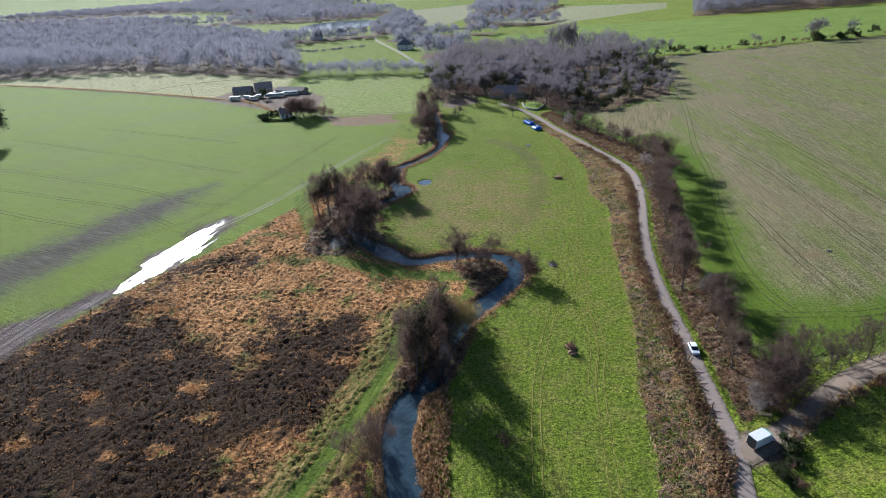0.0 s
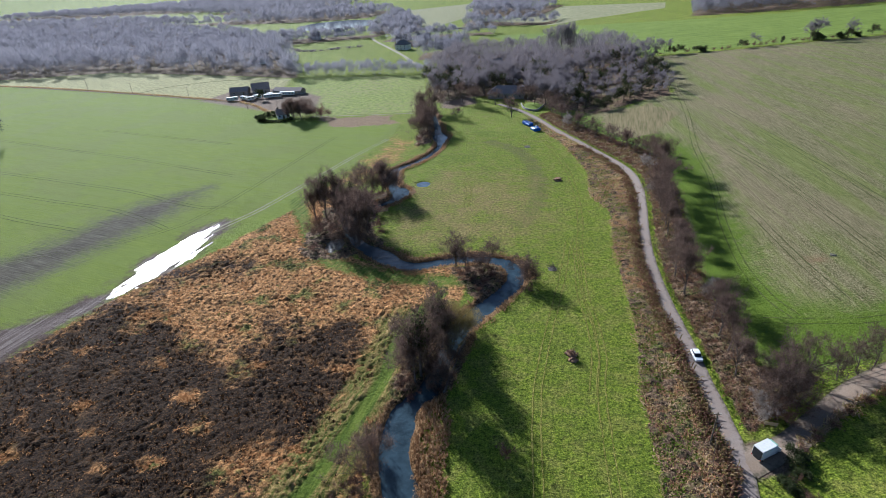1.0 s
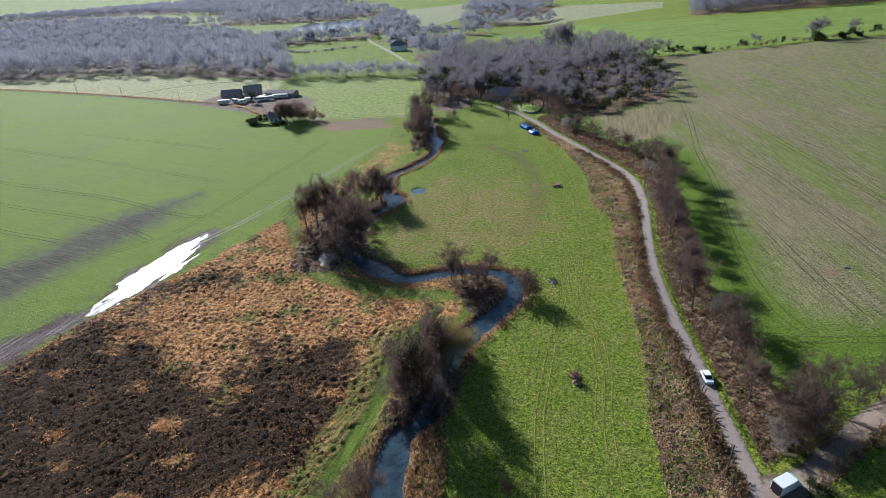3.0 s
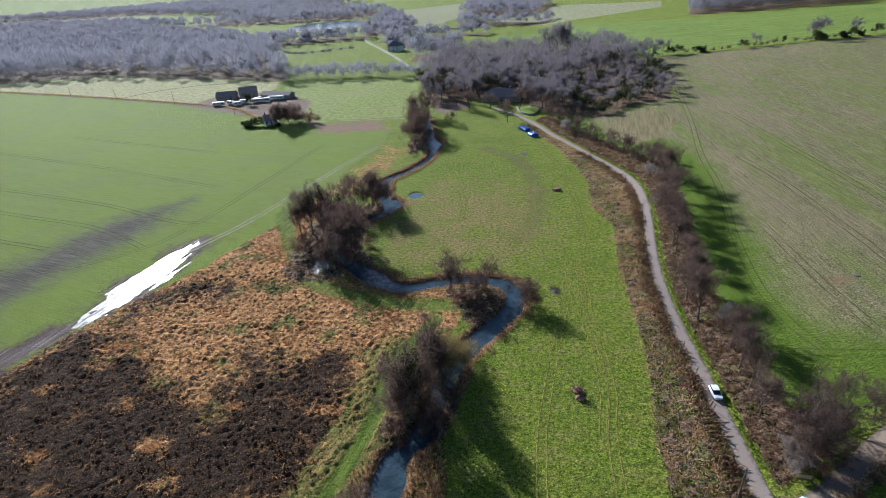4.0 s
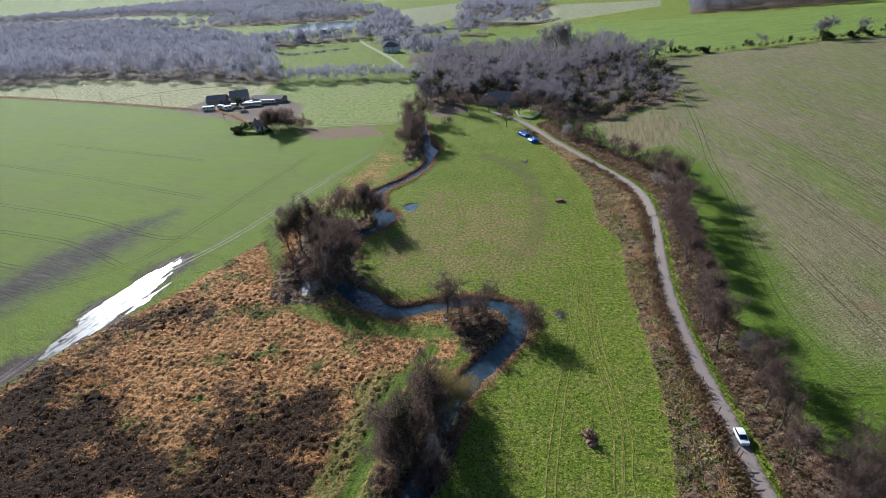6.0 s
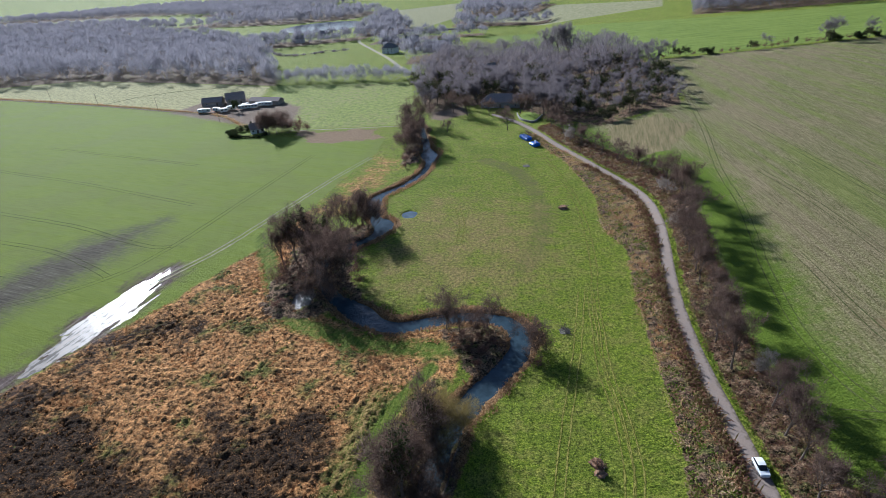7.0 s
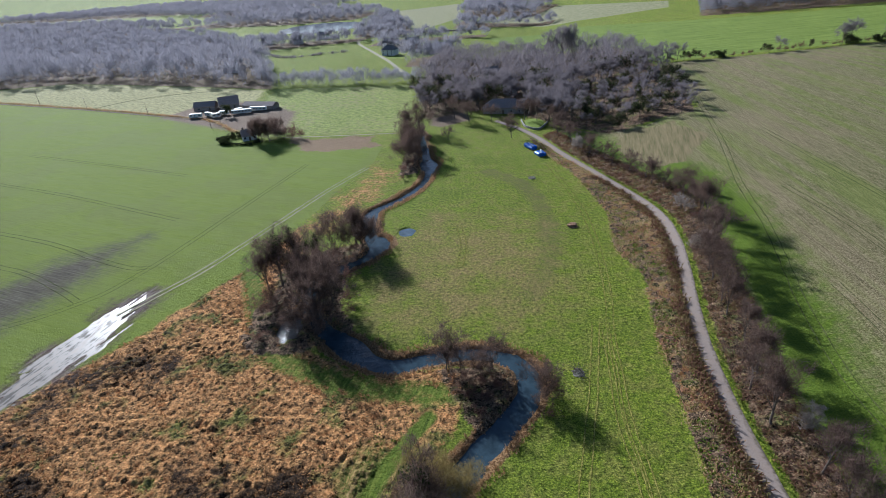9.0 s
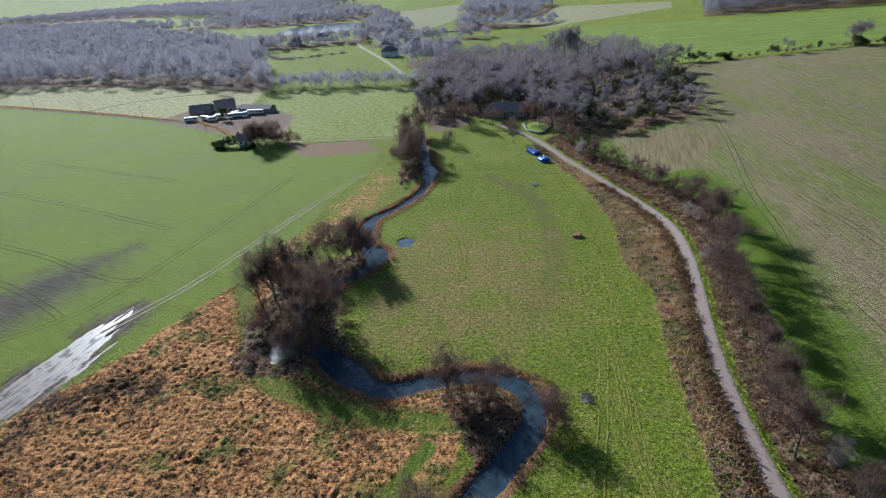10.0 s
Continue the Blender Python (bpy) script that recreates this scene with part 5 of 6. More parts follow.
fx, fy, fs = [], [], []
for k, area in enumerate(FAR):
    a = np.array(area)
    far = a[:, 1].mean()
    x, y = filled(area, 8.5 if far < 560 else 10.5 if far < 900 else 15, 30 + k)
    fx.append(x), fy.append(y), fs.append(gen.uniform(0.75, 1.45, len(x)) * (1.05 if far < 900 else 1.3))
bx_, by_ = filled([(-168, 436), (-48, 424), (-49, 440), (-100, 452), (-168, 456)], 6.0, 77)
fx.append(bx_), fy.append(by_), fs.append(gen.uniform(0.5, 0.9, len(bx_)))
fx, fy, fs = map(np.concatenate, (fx, fy, fs))
keep = np.ones(len(fx), bool)
for gx, gy, gr in [(-330, 560, 18), (-420, 640, 25), (-260, 600, 16), (-230, 520, 10), (-95, 575, 14), (-74, 606, 14)]:
    keep &= np.hypot(fx - gx, fy - gy) > gr
fx, fy, fs = fx[keep], fy[keep], fs[keep]
close = fy < 585
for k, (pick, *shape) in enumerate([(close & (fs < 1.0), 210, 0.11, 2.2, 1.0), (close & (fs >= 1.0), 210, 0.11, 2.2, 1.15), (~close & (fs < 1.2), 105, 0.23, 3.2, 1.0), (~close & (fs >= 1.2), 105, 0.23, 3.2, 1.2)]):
    strewn("far_woods", *far_tree(k, *shape), fx[pick], fy[pick], fs[pick], FAR_HAZE_TWIG, "leafless grey-brown woods filling the far valley", "woods", 31 + k, tall=1.3 if k < 2 else 0.85)
wx, wy = filled(WOOD_RIGHT, 7.5, 34)
ok = wy > 398
strewn("wood_behind", *far_tree(3, 200, 0.1, 1.9, 1.2), wx[ok], wy[ok], gen.uniform(0.8, 1.35, ok.sum()), WOOD_TWIG, "back of the leafless wood on the slope", "woods", 35)


def hedge_stuff(name, points, size, label, step_m=1.1, seed=0, material=None):
    p = spline(points, step_m)
    x, y = p[:, 0] + gen.normal(0, 0.5, len(p)), p[:, 1] + gen.normal(0, 0.5, len(p))
    return strewn(name, *brush(20 + seed, 34, 0.95, 1.0, 0.038), x, y, size * gen.uniform(0.7, 1.3, len(p)), material or BRAMBLE, label, "hedge", 40 + seed)


hedge_stuff("field_hedge", [(-139, 320), (-163, 345), (-192, 361), (-309, 408), (-454, 455), (-700, 500)], 1.1, "low brown hedge along the crop field's far edge", 1.0, 2)
hedge_stuff("field_hedge", [(-240, 633), (-205, 590), (-170, 600), (-150, 610)], 3.4, "scattered bushes across the far pasture", 9.0, 2, WOOD_TWIG)
hedge_stuff("field_hedge", [(-140, 770), (-60, 745), (0, 740)], 3.0, "far brown hedge between pale fields", 2.0, 2, WOOD_TWIG)
left_of_road = [(px - 2.9, py) for px, py in ROAD[4:-2]]
hedge_stuff("road_hedge", left_of_road, 1.5, "dense brown hedge along the lane's edge", 0.7, 1, THICKET)
p = spline([(px + 2.25, py) for px, py in ROAD[4:15]], 0.5)
strewn("roadside_grass", *T3, p[:, 0] + gen.normal(0, 0.3, len(p)), p[:, 1], gen.uniform(0.8, 1.5, len(p)), GRASS_TUFT, "bright yellow-green grass along the lane", "grass", 15)
hedge_stuff("lane_hedge", [(50.5, 69.0), (55.8, 71.8), (61.8, 75.6), (68.5, 78.0), (78, 81.5), (95, 86)], 1.1, "low brown hedge along the side lane", 0.7, 1)
ribbon("far_lane", spline([(-150, 690), (-143, 663), (-113, 592), (-89, 534), (-68, 475)], 4), 1.8, LIGHT_RUT, 0.15, "distant pale lane running into the hamlet", "road")
ribbon("farm_track", spline([(-500, 475), (-364, 425), (-274, 392), (-196, 360), (-163, 346), (-145, 326)], 4), 1.6, FARM_MUD, 0.1, "brown muddy farm track behind the hedge", "track")
ribbon("farm_track", spline([(-274, 396), (-262, 415), (-235, 432), (-200, 438)], 4), 1.3, DRILL, 0.1, "curved dark track across the pale pasture", "track")


# ---------------------------------------------------------------- houses and yards
WHITE = plain("white_render", (0.74, 0.73, 0.70), 0.8, dirt=0.2)
BRICK = plain("dull_brick_wall", (0.30, 0.20, 0.15), 0.9)
FLINT = plain("grey_flint_wall", (0.34, 0.32, 0.29), 0.9, dirt=0.4)
TILES = plain("dark_roof_tiles", (0.36, 0.28, 0.245), 0.85, dirt=0.4)
SLATE = plain("grey_slate", (0.16, 0.15, 0.15), 0.7, dirt=0.3)
GLASS = plain("dark_window_glass", (0.02, 0.025, 0.03), 0.08, dirt=0.1)
TIMBER = plain("weathered_timber", (0.17, 0.13, 0.09), 0.9, dirt=0.5, scale=6)
SHED = plain("weathered_barn_boards", (0.34, 0.29, 0.25), 0.8)
RUBBER = plain("black_rubber", (0.015, 0.015, 0.016), 0.8)
BLUE = plain("blue_plastic_sheet", (0.02, 0.13, 0.55), 0.3, dirt=0.35, scale=0.8)
PAINT = plain("white_car_paint", (0.80, 0.81, 0.82), 0.25, dirt=0.05)
STEEL = plain("galvanised_steel", (0.42, 0.43, 0.44), 0.4, 0.9)
CREAM = plain("cream_panel", (0.72, 0.70, 0.63), 0.5, dirt=0.1)
LAMP = plain("lamp_glass", (0.6, 0.6, 0.58), 0.15)
RED = plain("red_lamp_glass", (0.35, 0.02, 0.02), 0.2)
MINT = plain("pale_green_panel", (0.25, 0.5, 0.36), 0.5)
SIGN = plain("sandy_board", (0.52, 0.38, 0.2), 0.7)


def house(name, label, x, y, turn, length, depth, eaves, ridge, wall_mat, roof_mat, chimneys=1, hip=0.0, openings=3, category="house"):
    """A gabled or hipped house with a thick roof, windows, a door and chimneys."""
    root = empty(name, pose(x, y, at(x, y), 0, 0, turn), label, category)
    L, D = length / 2, depth / 2
    bm = bmesh.new()
    v = [bm.verts.new(p) for p in [(-L, -D, -0.4), (L, -D, -0.4), (L, D, -0.4), (-L, D, -0.4), (-L, -D, eaves), (L, -D, eaves), (L, D, eaves), (-L, D, eaves)]]
    for f in [(0, 1, 5, 4), (1, 2, 6, 5), (2, 3, 7, 6), (3, 0, 4, 7), (0, 3, 2, 1)]:
        bm.faces.new([v[i] for i in f])
    if not hip:
        a, b = bm.verts.new((-L, 0, ridge)), bm.verts.new((L, 0, ridge))
        bm.faces.new([v[4], a, v[7]]), bm.faces.new([v[5], v[6], b])
    part("wall", bm, wall_mat, root)
    o, t = 0.35, 0.16
    slope = (ridge - eaves) / D
    z0 = eaves - o * slope
    bm = bmesh.new()
    r = L - hip if hip else L + o
    top = [(-L - o, -D - o, z0 + t), (L + o, -D - o, z0 + t), (L + o, D + o, z0 + t), (-L - o, D + o, z0 + t), (-r, 0, ridge + t), (r, 0, ridge + t)]
    low = [(a, b, c - t) for a, b, c in top]
    v = [bm.verts.new(p) for p in top + low]
    for f in [(0, 1, 5, 4), (2, 3, 4, 5), (1, 2, 5), (3, 0, 4), (6, 10, 11, 7), (8, 11, 10, 9), (7, 11, 8), (9, 10, 6), (0, 6, 7, 1), (1, 7, 8, 2), (2, 8, 9, 3), (3, 9, 6, 0)]:
        bm.faces.new([v[i] for i in f])
    roof = part("roof", bm, roof_mat, root)
    for k in range(chimneys):
        cx = (-1 if k % 2 == 0 else 1) * (L - hip - 0.8) * 0.9
        bm = one_box(cx, 0.3, ridge - 0.8, 0.9, 0.6, 1.9)
        box(bm, cx, 0.3, ridge + 1.1, 0.28, 0.28, 0.4)
        part("chimney", bm, BRICK, roof)
    n = max(1, openings)
    storeys = 2 if eaves > 4 else 1
    for side in (-1, 1):
        for s in range(storeys):
            for k in range(n):
                wx_ = -L + length * (k + 0.5) / n
                if s == 0 and k == n // 2 and side == -1:
                    part("door", one_box(wx_, side * (D + 0.03), 0, 1.0, 0.12, 2.05), TIMBER, root)
                    continue
                zz = 0.95 + 2.5 * s
                win = part("window", one_box(wx_, side * (D + 0.02), zz, 1.15, 0.1, 1.2), WHITE, root)
                part("pane", one_box(wx_, side * (D + 0.06), zz + 0.1, 0.95, 0.06, 1.0), GLASS, win)
    return root


house("cottage", "small white cottage with a dark roof among trees", -125.5, 306.5, 28, 7, 6, 2.6, 5.2, WHITE, TILES, 1)
house("barn", "dark timber barn in the farmyard", -169, 381, 24, 12, 9, 3.2, 7.2, SHED, TILES, 0, 0, 2, "barn")
house("barn", "low dark-roofed barn in the farmyard", -184, 379, 12, 13, 9, 2.6, 5.0, SHED, TILES, 0, 0, 2, "barn")
house("shed", "long low dark shed beside the farmyard", -146, 376, -12, 22, 7, 2.4, 4.0, SHED, TILES, 0, 0, 2, "shed")
house("manor_house", "large house with a dark hipped roof inside the wood", 7, 341, -8, 22, 11, 3.2, 6.8, FLINT, TILES, 2, 5.0, 5)
house("lodge", "white-gabled house half hidden in the wood", 1, 415, 30, 9, 8, 6.5, 11.5, WHITE, SLATE, 1, 0, 2)
house("lodge", "pale house half hidden in the wood", 12, 385, -20, 7, 6, 5.0, 9, WHITE, SLATE, 1, 0, 2)
house("farmhouse", "white-walled hamlet house with a hipped grey roof", -94, 574, -20, 13, 10, 5.2, 9.0, WHITE, SLATE, 1, 3.5, 3)
house("farmhouse", "brick hamlet house with a tall tiled roof", -76, 606, 15, 14, 9, 5.2, 11.0, BRICK, SLATE, 2, 0, 3)
house("farm_barn", "long hamlet barn with a grey roof", -48, 575, 18, 26, 15, 4.0, 8.5, FLINT, SLATE, 0, 0, 4, "barn")
house("farmhouse", "hamlet house with a grey roof among trees", -104, 628, -10, 11, 8, 4.8, 8.6, WHITE, SLATE, 1, 0, 3)
for x, y, t in [(-330, 560, 10), (-420, 640, -15), (-260, 600, 30), (-228, 521, 0), (-225, 700, 12), (-205, 740, -20), (-268, 716, 5)]:
    house("villa", "distant white house showing between the trees", x, y, t, 12, 8, 4.6, 8.0, WHITE, SLATE, 1, 0, 3)


def garden_wall(name, points, height, thick, label):
    p = spline(points, 1.5)
    d = np.gradient(p, axis=0)
    d /= np.linalg.norm(d, axis=1)[:, None]
    s = np.stack([d[:, 1], -d[:, 0]], 1) * thick / 2
    z = land(p[:, 0], p[:, 1])
    n = len(p)
    v = np.vstack([np.column_stack([p - s, z - 0.3]), np.column_stack([p + s, z - 0.3]), np.column_stack([p + s, z + height]), np.column_stack([p - s, z + height])])
    f = [(k * n + i, k * n + i + 1, (k + 1) % 4 * n + i + 1, (k + 1) % 4 * n + i) for k in range(4) for i in range(n - 1)]
    f += [(0, n, 2 * n, 3 * n), (n - 1, 4 * n - 1, 3 * n - 1, 2 * n - 1)]
    return tagged(new(name, mesh(name, v, f, FLINT)), label, "wall", kind="structure")


garden_wall("wall_lawn", [(15, 320), (16.5, 308), (22.5, 302.5), (28, 314)], 1.0, 0.4, "low flint wall round a raised lawn")
ribbon("meadow_path", spline([(-108, 306.5), (-80, 306), (-46, 306.5)], 3), 0.6, LIGHT_RUT, 0.06, "narrow pale path along the north meadow", "path")
bm = bmesh.new()
bmesh.ops.create_uvsphere(bm, u_segments=24, v_segments=8, radius=1, matrix=pose(21.5, 315, at(21.5, 315) - 0.4) @ Matrix.Diagonal((6.0, 9.5, 0.8, 1)))
LAWN = speckled("bright_lawn", [(0.3, (0.10, 0.15, 0.012)), (0.7, (0.20, 0.27, 0.03))], 1.5, vary=0.0)
me = bpy.data.meshes.new("raised_lawn")
bm.to_mesh(me)
bm.free()
me.materials.append(LAWN)
tagged(new("raised_lawn", me), "bright green raised garden lawn inside its wall", "lawn", kind="structure")


def caravan(x, y, turn, length, label, name="caravan"):
    root = empty(name, pose(x, y, at(x, y), 0, 0, turn), label, "caravan")
    part("body", one_box(0, 0, 0.5, length, 2.4, 2.2, 0, 0.25), CREAM, root)
    n = int(length / 2)
    for side in (-1, 1):
        for k in range(n):
            part("window", one_box(-length / 2 + length * (k + 0.5) / n, side * 1.2, 1.5, 1.2, 0.06, 0.7), GLASS, root)
    part("door", one_box(0.2, -1.215, 0.6, 0.65, 0.05, 1.8), WHITE, root)
    for sx in (-0.5, 0.5):
        for sy in (-1, 1):
            part("wheel", rod(bmesh.new(), (sx, sy * 0.95, 0.33), (sx, sy * 1.15, 0.33), 0.33), RUBBER, root)
    return root


for x, y, t, l in [(-180, 357, 12, 7.5), (-172.5, 359, -28, 5.5), (-166.5, 356, 35, 5), (-164, 361.5, 8, 6), (-157, 367, 50, 5)]:
    caravan(x, y, t, l, "white static caravan parked in the farmyard")
caravan(-153.5, 363, 14, 12, "long white trailer parked in the farmyard", "trailer")
caravan(-145, 368.5, -3, 11, "white coach with dark windows in the farmyard", "coach")


# ---------------------------------------------------------------- vehicles
def loft(sections):
    """A closed skin through cross-sections of equal point count."""
    bm = bmesh.new()
    rings = [[bm.verts.new(p) for p in s] for s in sections]
    for a, b in zip(rings, rings[1:]):
        for i in range(len(a)):
            bm.faces.new([a[i], a[(i + 1) % len(a)], b[(i + 1) % len(a)], b[i]])
    bm.faces.new(rings[0][::-1]), bm.faces.new(rings[-1])
    bmesh.ops.recalc_face_normals(bm, faces=bm.faces)
    return bm


def car_section(y, half, low, belt, tuck=0.9):
    return [(-half * tuck, y, low), (half * tuck, y, low), (half, y, low + 0.25), (half, y, belt - 0.12), (half * 0.93, y, belt), (-half * 0.93, y, belt), (-half, y, belt - 0.12), (-half, y, low + 0.25)]


def car(x, y, turn):
    """A small hatchback, nose towards +y before it is turned."""
    root = empty("car", pose(x, y, float(valley(x, y)) + 0.07, 0, 0, turn) @ Matrix.Diagonal((0.9, 0.88, 0.92, 1)), "small white hatchback on the country lane", "car")
    part("body", loft([car_section(*s) for s in [(-2.02, 0.72, 0.4, 0.85), (-1.9, 0.84, 0.28, 0.98), (-1.3, 0.88, 0.22, 1.0), (0.5, 0.88, 0.22, 0.97), (1.2, 0.87, 0.22, 0.9), (1.8, 0.82, 0.26, 0.8), (2.02, 0.66, 0.36, 0.66)]]), PAINT, root)
    def roof_ring(y, w, z, zl):
        return [(-w, y, z), (w, y, z), (w * 1.12, y, zl), (-w * 1.12, y, zl)]
    part("cabin_glass", loft([roof_ring(-1.85, 0.66, 1.0, 0.94), roof_ring(-1.45, 0.66, 1.36, 0.96), roof_ring(-0.5, 0.68, 1.45, 0.96), roof_ring(0.2, 0.66, 1.4, 0.95), roof_ring(1.05, 0.64, 0.95, 0.9)]), GLASS, root, "dark car windows")
    part("roof", loft([roof_ring(-1.5, 0.6, 1.39, 1.36), roof_ring(-0.5, 0.64, 1.485, 1.44), roof_ring(0.25, 0.6, 1.43, 1.4)]), PAINT, root)
    for sx in (-1, 1):
        for sy in (-1.25, 1.28):
            wheel = part("wheel", rod(bmesh.new(), (sx * 0.68, sy, 0.3), (sx * 0.9, sy, 0.3), 0.3, None, 16), RUBBER, root)
            part("rim", rod(bmesh.new(), (sx * 0.88, sy, 0.3), (sx * 0.915, sy, 0.3), 0.19, None, 12), STEEL, wheel)
        part("headlight", one_box(sx * 0.56, 1.9, 0.6, 0.3, 0.18, 0.14, 0, 0.03), LAMP, root)
        part("tail_light", one_box(sx * 0.66, -1.97, 0.72, 0.2, 0.1, 0.22, 0, 0.02), RED, root)
        part("mirror", one_box(sx * 0.97, 0.75, 0.92, 0.18, 0.12, 0.12, 0, 0.03), PAINT, root)
    return root


car(41.2, 92.4, 180)


def van(x, y, turn):
    """A box van, nose towards +y before it is turned."""
    root = empty("box_van", pose(x, y, float(valley(x, y)) + 0.06, 0, 0, turn) @ Matrix.Diagonal((0.86, 0.8, 0.82, 1)), "white box van turning at the lane junction", "van")
    part("cargo_box", one_box(0, -0.9, 0.75, 2.15, 4.0, 2.35, 0, 0.06), WHITE, root)
    part("rear_door", one_box(0, -2.93, 0.85, 1.9, 0.08, 2.05), GLASS, root, "dark rear shutter of the van")
    cab = loft([[(-0.95, yy, 0.45), (0.95, yy, 0.45), (0.95, yy, zt), (-0.95, yy, zt)] for yy, zt in ((1.1, 2.25), (1.9, 2.2), (2.6, 1.45), (3.0, 1.25), (3.1, 0.9))])
    part("cab", cab, PAINT, root)
    part("windscreen", loft([[(-0.85, yy, zz - 0.02), (0.85, yy, zz - 0.02), (0.85, yy, zz + 0.03), (-0.85, yy, zz + 0.03)] for yy, zz in ((1.98, 2.14), (2.58, 1.5))]), GLASS, root)
    part("roof_fairing", one_box(0, 1.45, 2.27, 1.8, 0.7, 0.55, 0, 0.12), MINT, root, "pale green cab fairing")
    part("chassis", one_box(0, -0.3, 0.42, 1.2, 5.2, 0.3), RUBBER, root)
    for sx in (-1, 1):
        for sy in (-1.9, 2.2):
            wheel = part("wheel", rod(bmesh.new(), (sx * 0.72, sy, 0.36), (sx * 1.0, sy, 0.36), 0.36, None, 16), RUBBER, root)
            part("rim", rod(bmesh.new(), (sx * 0.98, sy, 0.36), (sx * 1.015, sy, 0.36), 0.2, None, 12), STEEL, wheel)
        part("headlight", one_box(sx * 0.7, 3.06, 0.85, 0.3, 0.1, 0.18), LAMP, root)
        part("tail_light", one_box(sx * 0.95, -2.95, 0.6, 0.16, 0.08, 0.3), RED, root)
    return root


van(44.2, 67.6, -62)


# ---------------------------------------------------------------- small things
def pole(x, y, height, lean=0.0, label="weathered wooden utility pole beside the lane"):
    root = empty("utility_pole", pose(x, y, at(x, y), 0, lean), label, "pole")
    part("shaft", rod(bmesh.new(), (0, 0, -0.4), (0, 0, height), 0.15, 0.1, 10), TIMBER, root)
    part("crossarm", one_box(0, 0, height - 0.5, 1.2, 0.1, 0.1), TIMBER, root)
    for k in (-0.5, 0, 0.5):
        part("insulator", rod(bmesh.new(), (k, 0, height - 0.4), (k, 0, height - 0.2), 0.05, 0.03), WHITE, root)
    return root


pole(36.1, 69.6, 7.7)
bm = bmesh.new()
wire_a, wire_b = Vector((36.1, 69.6, at(36.1, 69.6) + 7.5)), Vector((15.1, 19.3, 7.4))
for k in range(6):
    ends = [wire_a.lerp(wire_b, u / 6) - Vector((0, 0, 1.2 * u / 6 * (1 - u / 6))) for u in (k, k + 1)]
    rod(bm, *ends, 0.02, None, 5)
me = bpy.data.meshes.new("overhead_wire")
bm.to_mesh(me)
bm.free()
me.materials.append(RUBBER)
tagged(new("overhead_wire", me), "thin dark overhead wire running from the utility pole", "wire")
for x, y in [(-158, 331), (-275, 391), (-216, 366), (-330, 416)]:
    pole(x, y, 9, 0, "distant wooden utility pole at the field's edge")


def heap(name, x, y, size, material, label, category, seed, squash=0.55, sticks=0):
    """A lumpy pile."""
    r = np.random.default_rng(seed)
    root = empty(name, pose(x, y, at(x, y), 0, 0, r.uniform(0, 360)), label, category)
    bm = bmesh.new()
    bmesh.ops.create_icosphere(bm, subdivisions=3, radius=size)
    for v in bm.verts:
        n = noise.noise(v.co * 1.7 / size + Vector((seed, 0, 0))) * 0.45 + noise.noise(v.co * 4 / size) * 0.2
        v.co *= 1 + n
        v.co.z = max(v.co.z * squash, -0.1)
    part("mound", bm, material, root)
    for _ in range(sticks):
        a, b = r.uniform(0, 6.28), r.uniform(0.3, 1.0) * size
        p = Vector((math.cos(a) * b, math.sin(a) * b, r.uniform(0, 0.6) * size * squash))
        q = p + Vector(r.normal(0, 1, 3)) * 0.6 * size
        q.z = abs(q.z)
        part("branch", rod(bmesh.new(), p, q, 0.05, 0.025, 5), BARK, root)
    return root


root = empty("fallen_trunk", pose(0, 0, 0), "bare grey fallen trunk lying along the stream's bank", "log")
trunk_line = [(-10.6, 80.5), (-10.0, 84.5), (-8.9, 89.0), (-8.2, 93.5), (-7.0, 98.0)]
bm = bmesh.new()
for k, ((ax, ay), (bx_, by_)) in enumerate(zip(trunk_line[:-1], trunk_line[1:])):
    rod(bm, (ax, ay, at(ax, ay) + 0.45), (bx_, by_, at(bx_, by_) + 0.5), 0.26 - 0.045 * k, 0.215 - 0.045 * k, 9)
part("bole", bm, BARK, root)
for ax, ay, bx_, by_, h in [(-9.6, 86, -7.6, 87.4, 1.4), (-8.6, 91, -9.9, 93.6, 1.6), (-7.8, 95, -6.2, 95.8, 1.2), (-7.4, 96.5, -8.0, 99.4, 1.0)]:
    part("limb", rod(bmesh.new(), (ax, ay, at(ax, ay) + 0.45), (bx_, by_, at(bx_, by_) + h), 0.09, 0.03, 6), BARK, root)
LOGS = speckled("grey_brushwood", [(0.3, (0.06, 0.055, 0.04)), (0.7, (0.26, 0.24, 0.19))], 3, vary=0.0, relief=0.1)
RUST = speckled("rusty_dead_bracken", [(0.3, (0.12, 0.06, 0.035)), (0.7, (0.36, 0.22, 0.13))], 2.5, vary=0.0, relief=0.15)
heap("brush_heap", 15.2, 129.2, 1.2, LOGS, "heap of grey cut branches in the pasture", "brushwood", 1, 0.22, 60)
heap("bracken_heap", 23.5, 196, 1.5, RUST, "rust-brown heap of dead bracken in the pasture", "bracken", 2, 0.6, 14)
heap("bracken_heap", 15.7, 93.0, 1.2, RUST, "rust-brown heap of dead bracken in the pasture", "bracken", 3, 0.6, 14)
heap("bracken_heap", 15.9, 91.2, 0.9, RUST, "small rust-brown heap of dead bracken in the pasture", "bracken", 4, 0.6, 8)
heap("log_ring", 14.3, 238, 1.5, LOGS, "low heap of cut wood in the far pasture", "brushwood", 5, 0.25, 16)
heap("soil_heap", 81.6, 122.5, 0.7, LOGS, "small dark heap lying in the crop", "heap", 6, 0.4, 4)


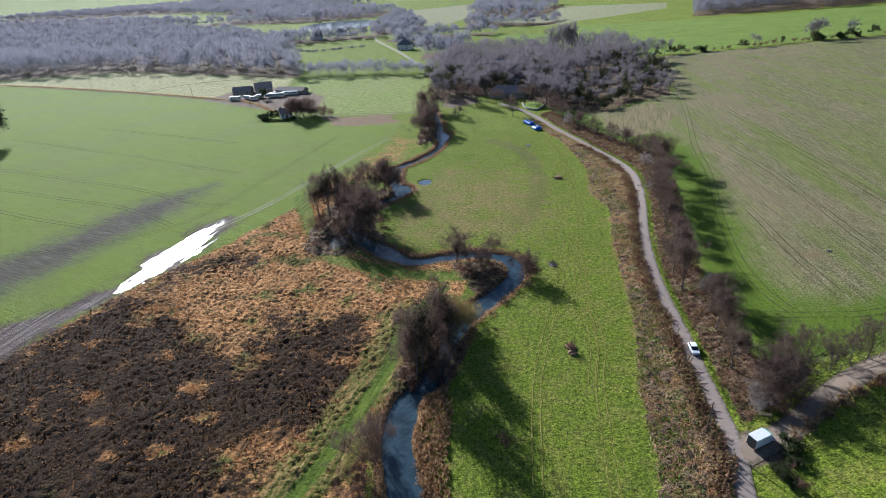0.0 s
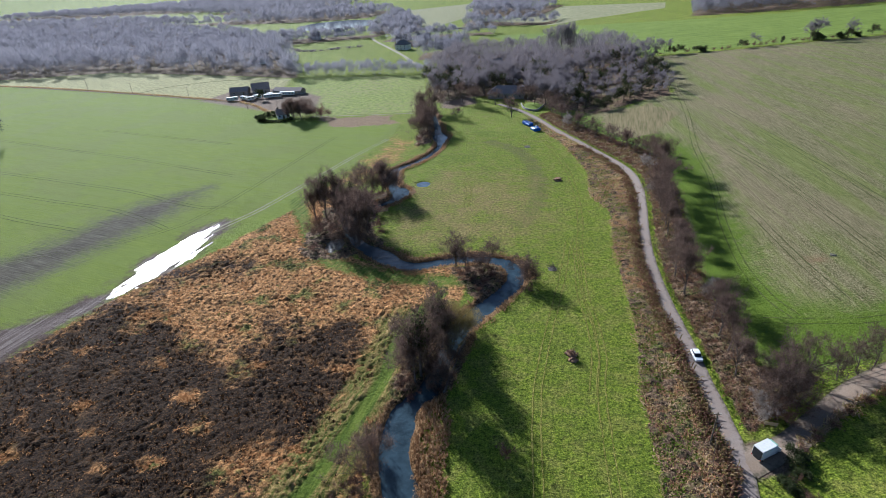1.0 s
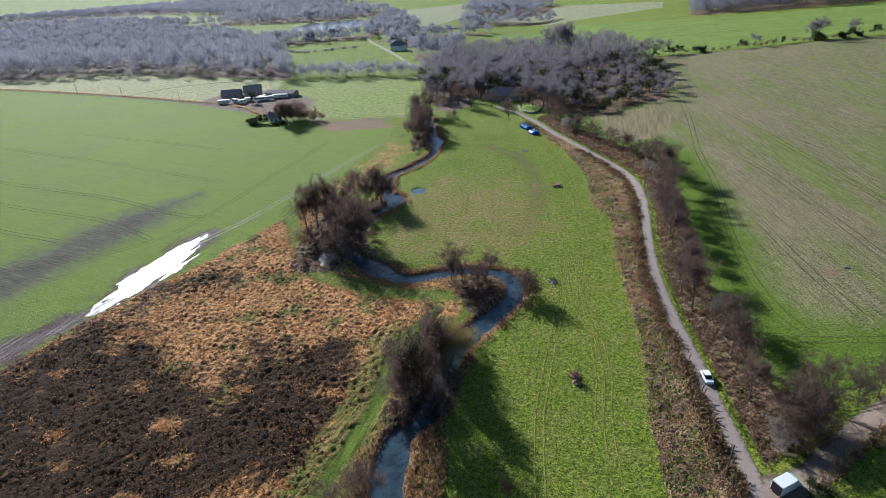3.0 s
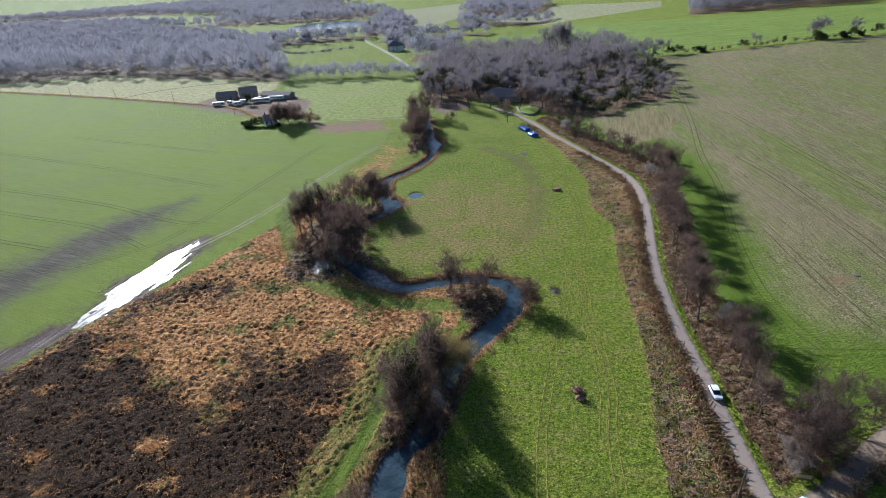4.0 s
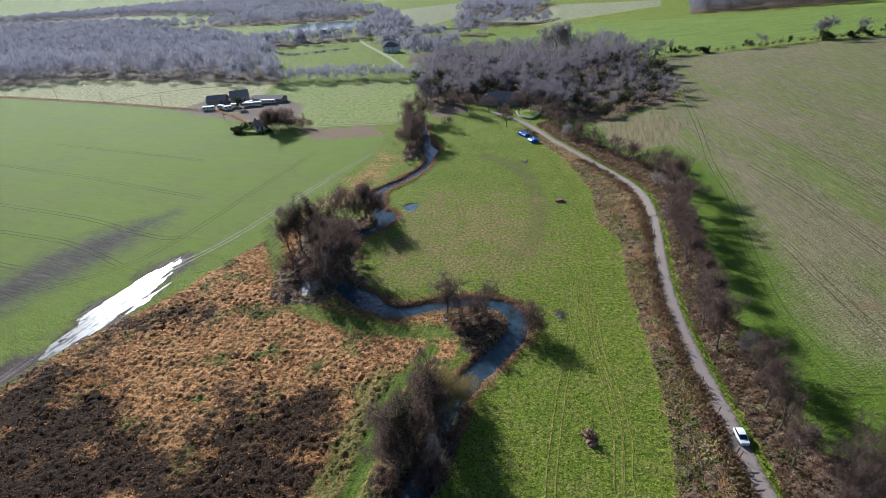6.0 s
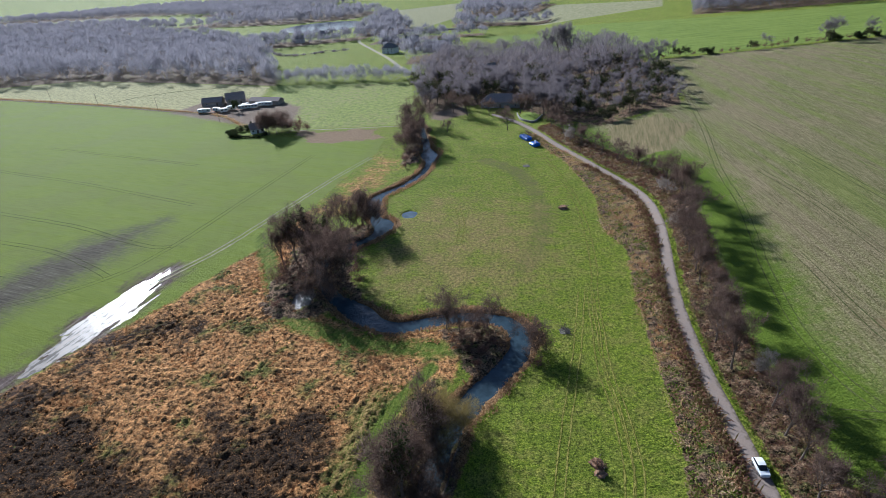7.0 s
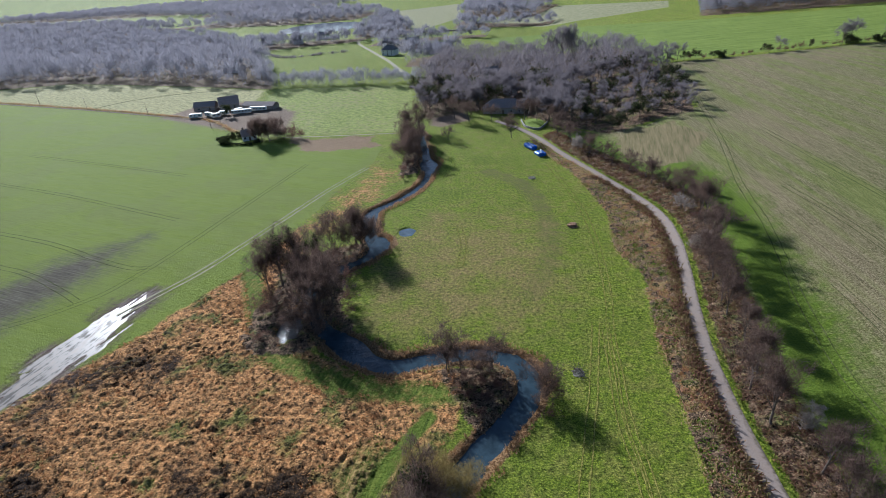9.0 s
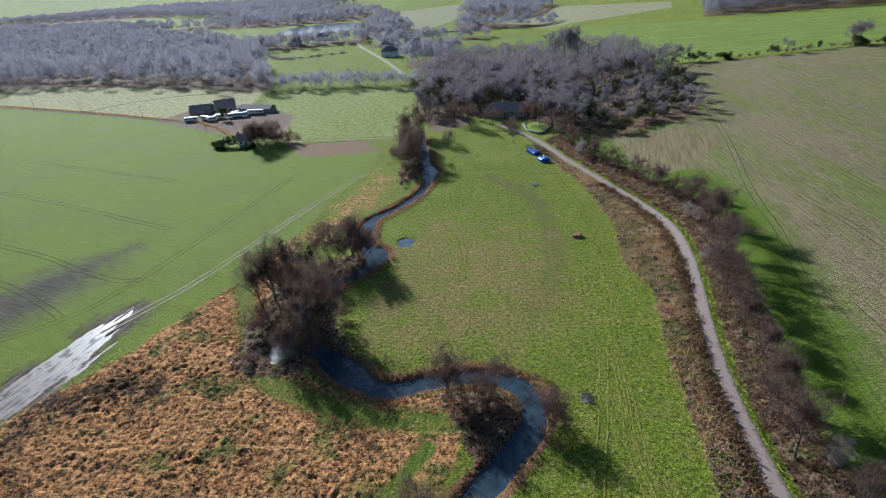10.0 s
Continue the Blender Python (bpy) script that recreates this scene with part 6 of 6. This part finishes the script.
def blue_heap(x, y, turn, length, wide, high, label, seed):
    """A long stack under a creased blue sheet, weighted with pale tyres."""
    root = empty("covered_stack", pose(x, y, at(x, y), 0, 0, turn), label, "stack")
    bm = bmesh.new()
    bmesh.ops.create_cube(bm, size=1, matrix=Matrix.Translation((0, 0, high / 2)) @ Matrix.Diagonal((wide, length, high, 1)))
    bmesh.ops.bevel(bm, geom=bm.edges[:], offset=0.35, segments=3, affect="EDGES")
    bmesh.ops.subdivide_edges(bm, edges=[e for e in bm.edges if e.calc_length() > 0.5], cuts=5, use_grid_fill=True)
    for v in bm.verts:
        n = noise.noise(v.co * 1.4 + Vector((seed, 2, 0)))
        v.co += Vector((0.25 * n, 0.25 * noise.noise(v.co * 1.9), 0.35 * n if v.co.z > 0.3 else 0))
    part("sheet", bm, BLUE, root)
    for k in range(4):
        bx_, by_ = (-0.3 + 0.25 * k) * wide * 0.6, (-0.38 + 0.25 * k) * length
        part("weight", one_box(bx_, by_, high - 0.05, 0.7, 0.6, 0.35, 30 * k, 0.12), CREAM, root, "pale sack weighting the sheet")
    part("rope", rod(bmesh.new(), (-wide / 2 - 0.05, 0, high * 0.9), (wide / 2 + 0.05, 0, high * 0.9), 0.04), CREAM, root)
    return root


blue_heap(16.4, 274.6, 28, 7.0, 3.0, 1.6, "long stack under a creased bright blue sheet", 1)
blue_heap(19.8, 264.6, 20, 4.6, 3.6, 1.5, "short stack under a creased bright blue sheet", 5)

# roadside board and rail fence
root = empty("road_sign", pose(47.2, 73.2, at(47.2, 73.2), 0, 0, -12), "sandy wooden sign board on two posts at the junction", "sign")
for k in (-0.8, 0.8):
    part("post", rod(bmesh.new(), (k, 0, -0.2), (k, 0, 1.3), 0.06), TIMBER, root)
part("board", one_box(0, -0.08, 0.6, 2.1, 0.07, 0.75, 0, 0.02), SIGN, root)
root = empty("rail_fence", pose(0, 0, 0), "weathered post and rail fence along the side lane", "fence")
fence = spline([(53.5, 80.0), (57.1, 81.2), (61.8, 81.9), (65.4, 82.4), (70.8, 83.8), (77, 86), (84, 88.4)], 2.2)
for (ax, ay), (bx_, by_) in zip(fence[:-1], fence[1:]):
    za, zb = at(ax, ay), at(bx_, by_)
    part("post", one_box(ax, ay, za - 0.2, 0.12, 0.12, 1.4), TIMBER, root)
    for h in (0.5, 1.0):
        part("rail", rod(bmesh.new(), (ax, ay, za + h), (bx_, by_, zb + h), 0.05, None, 4), TIMBER, root)
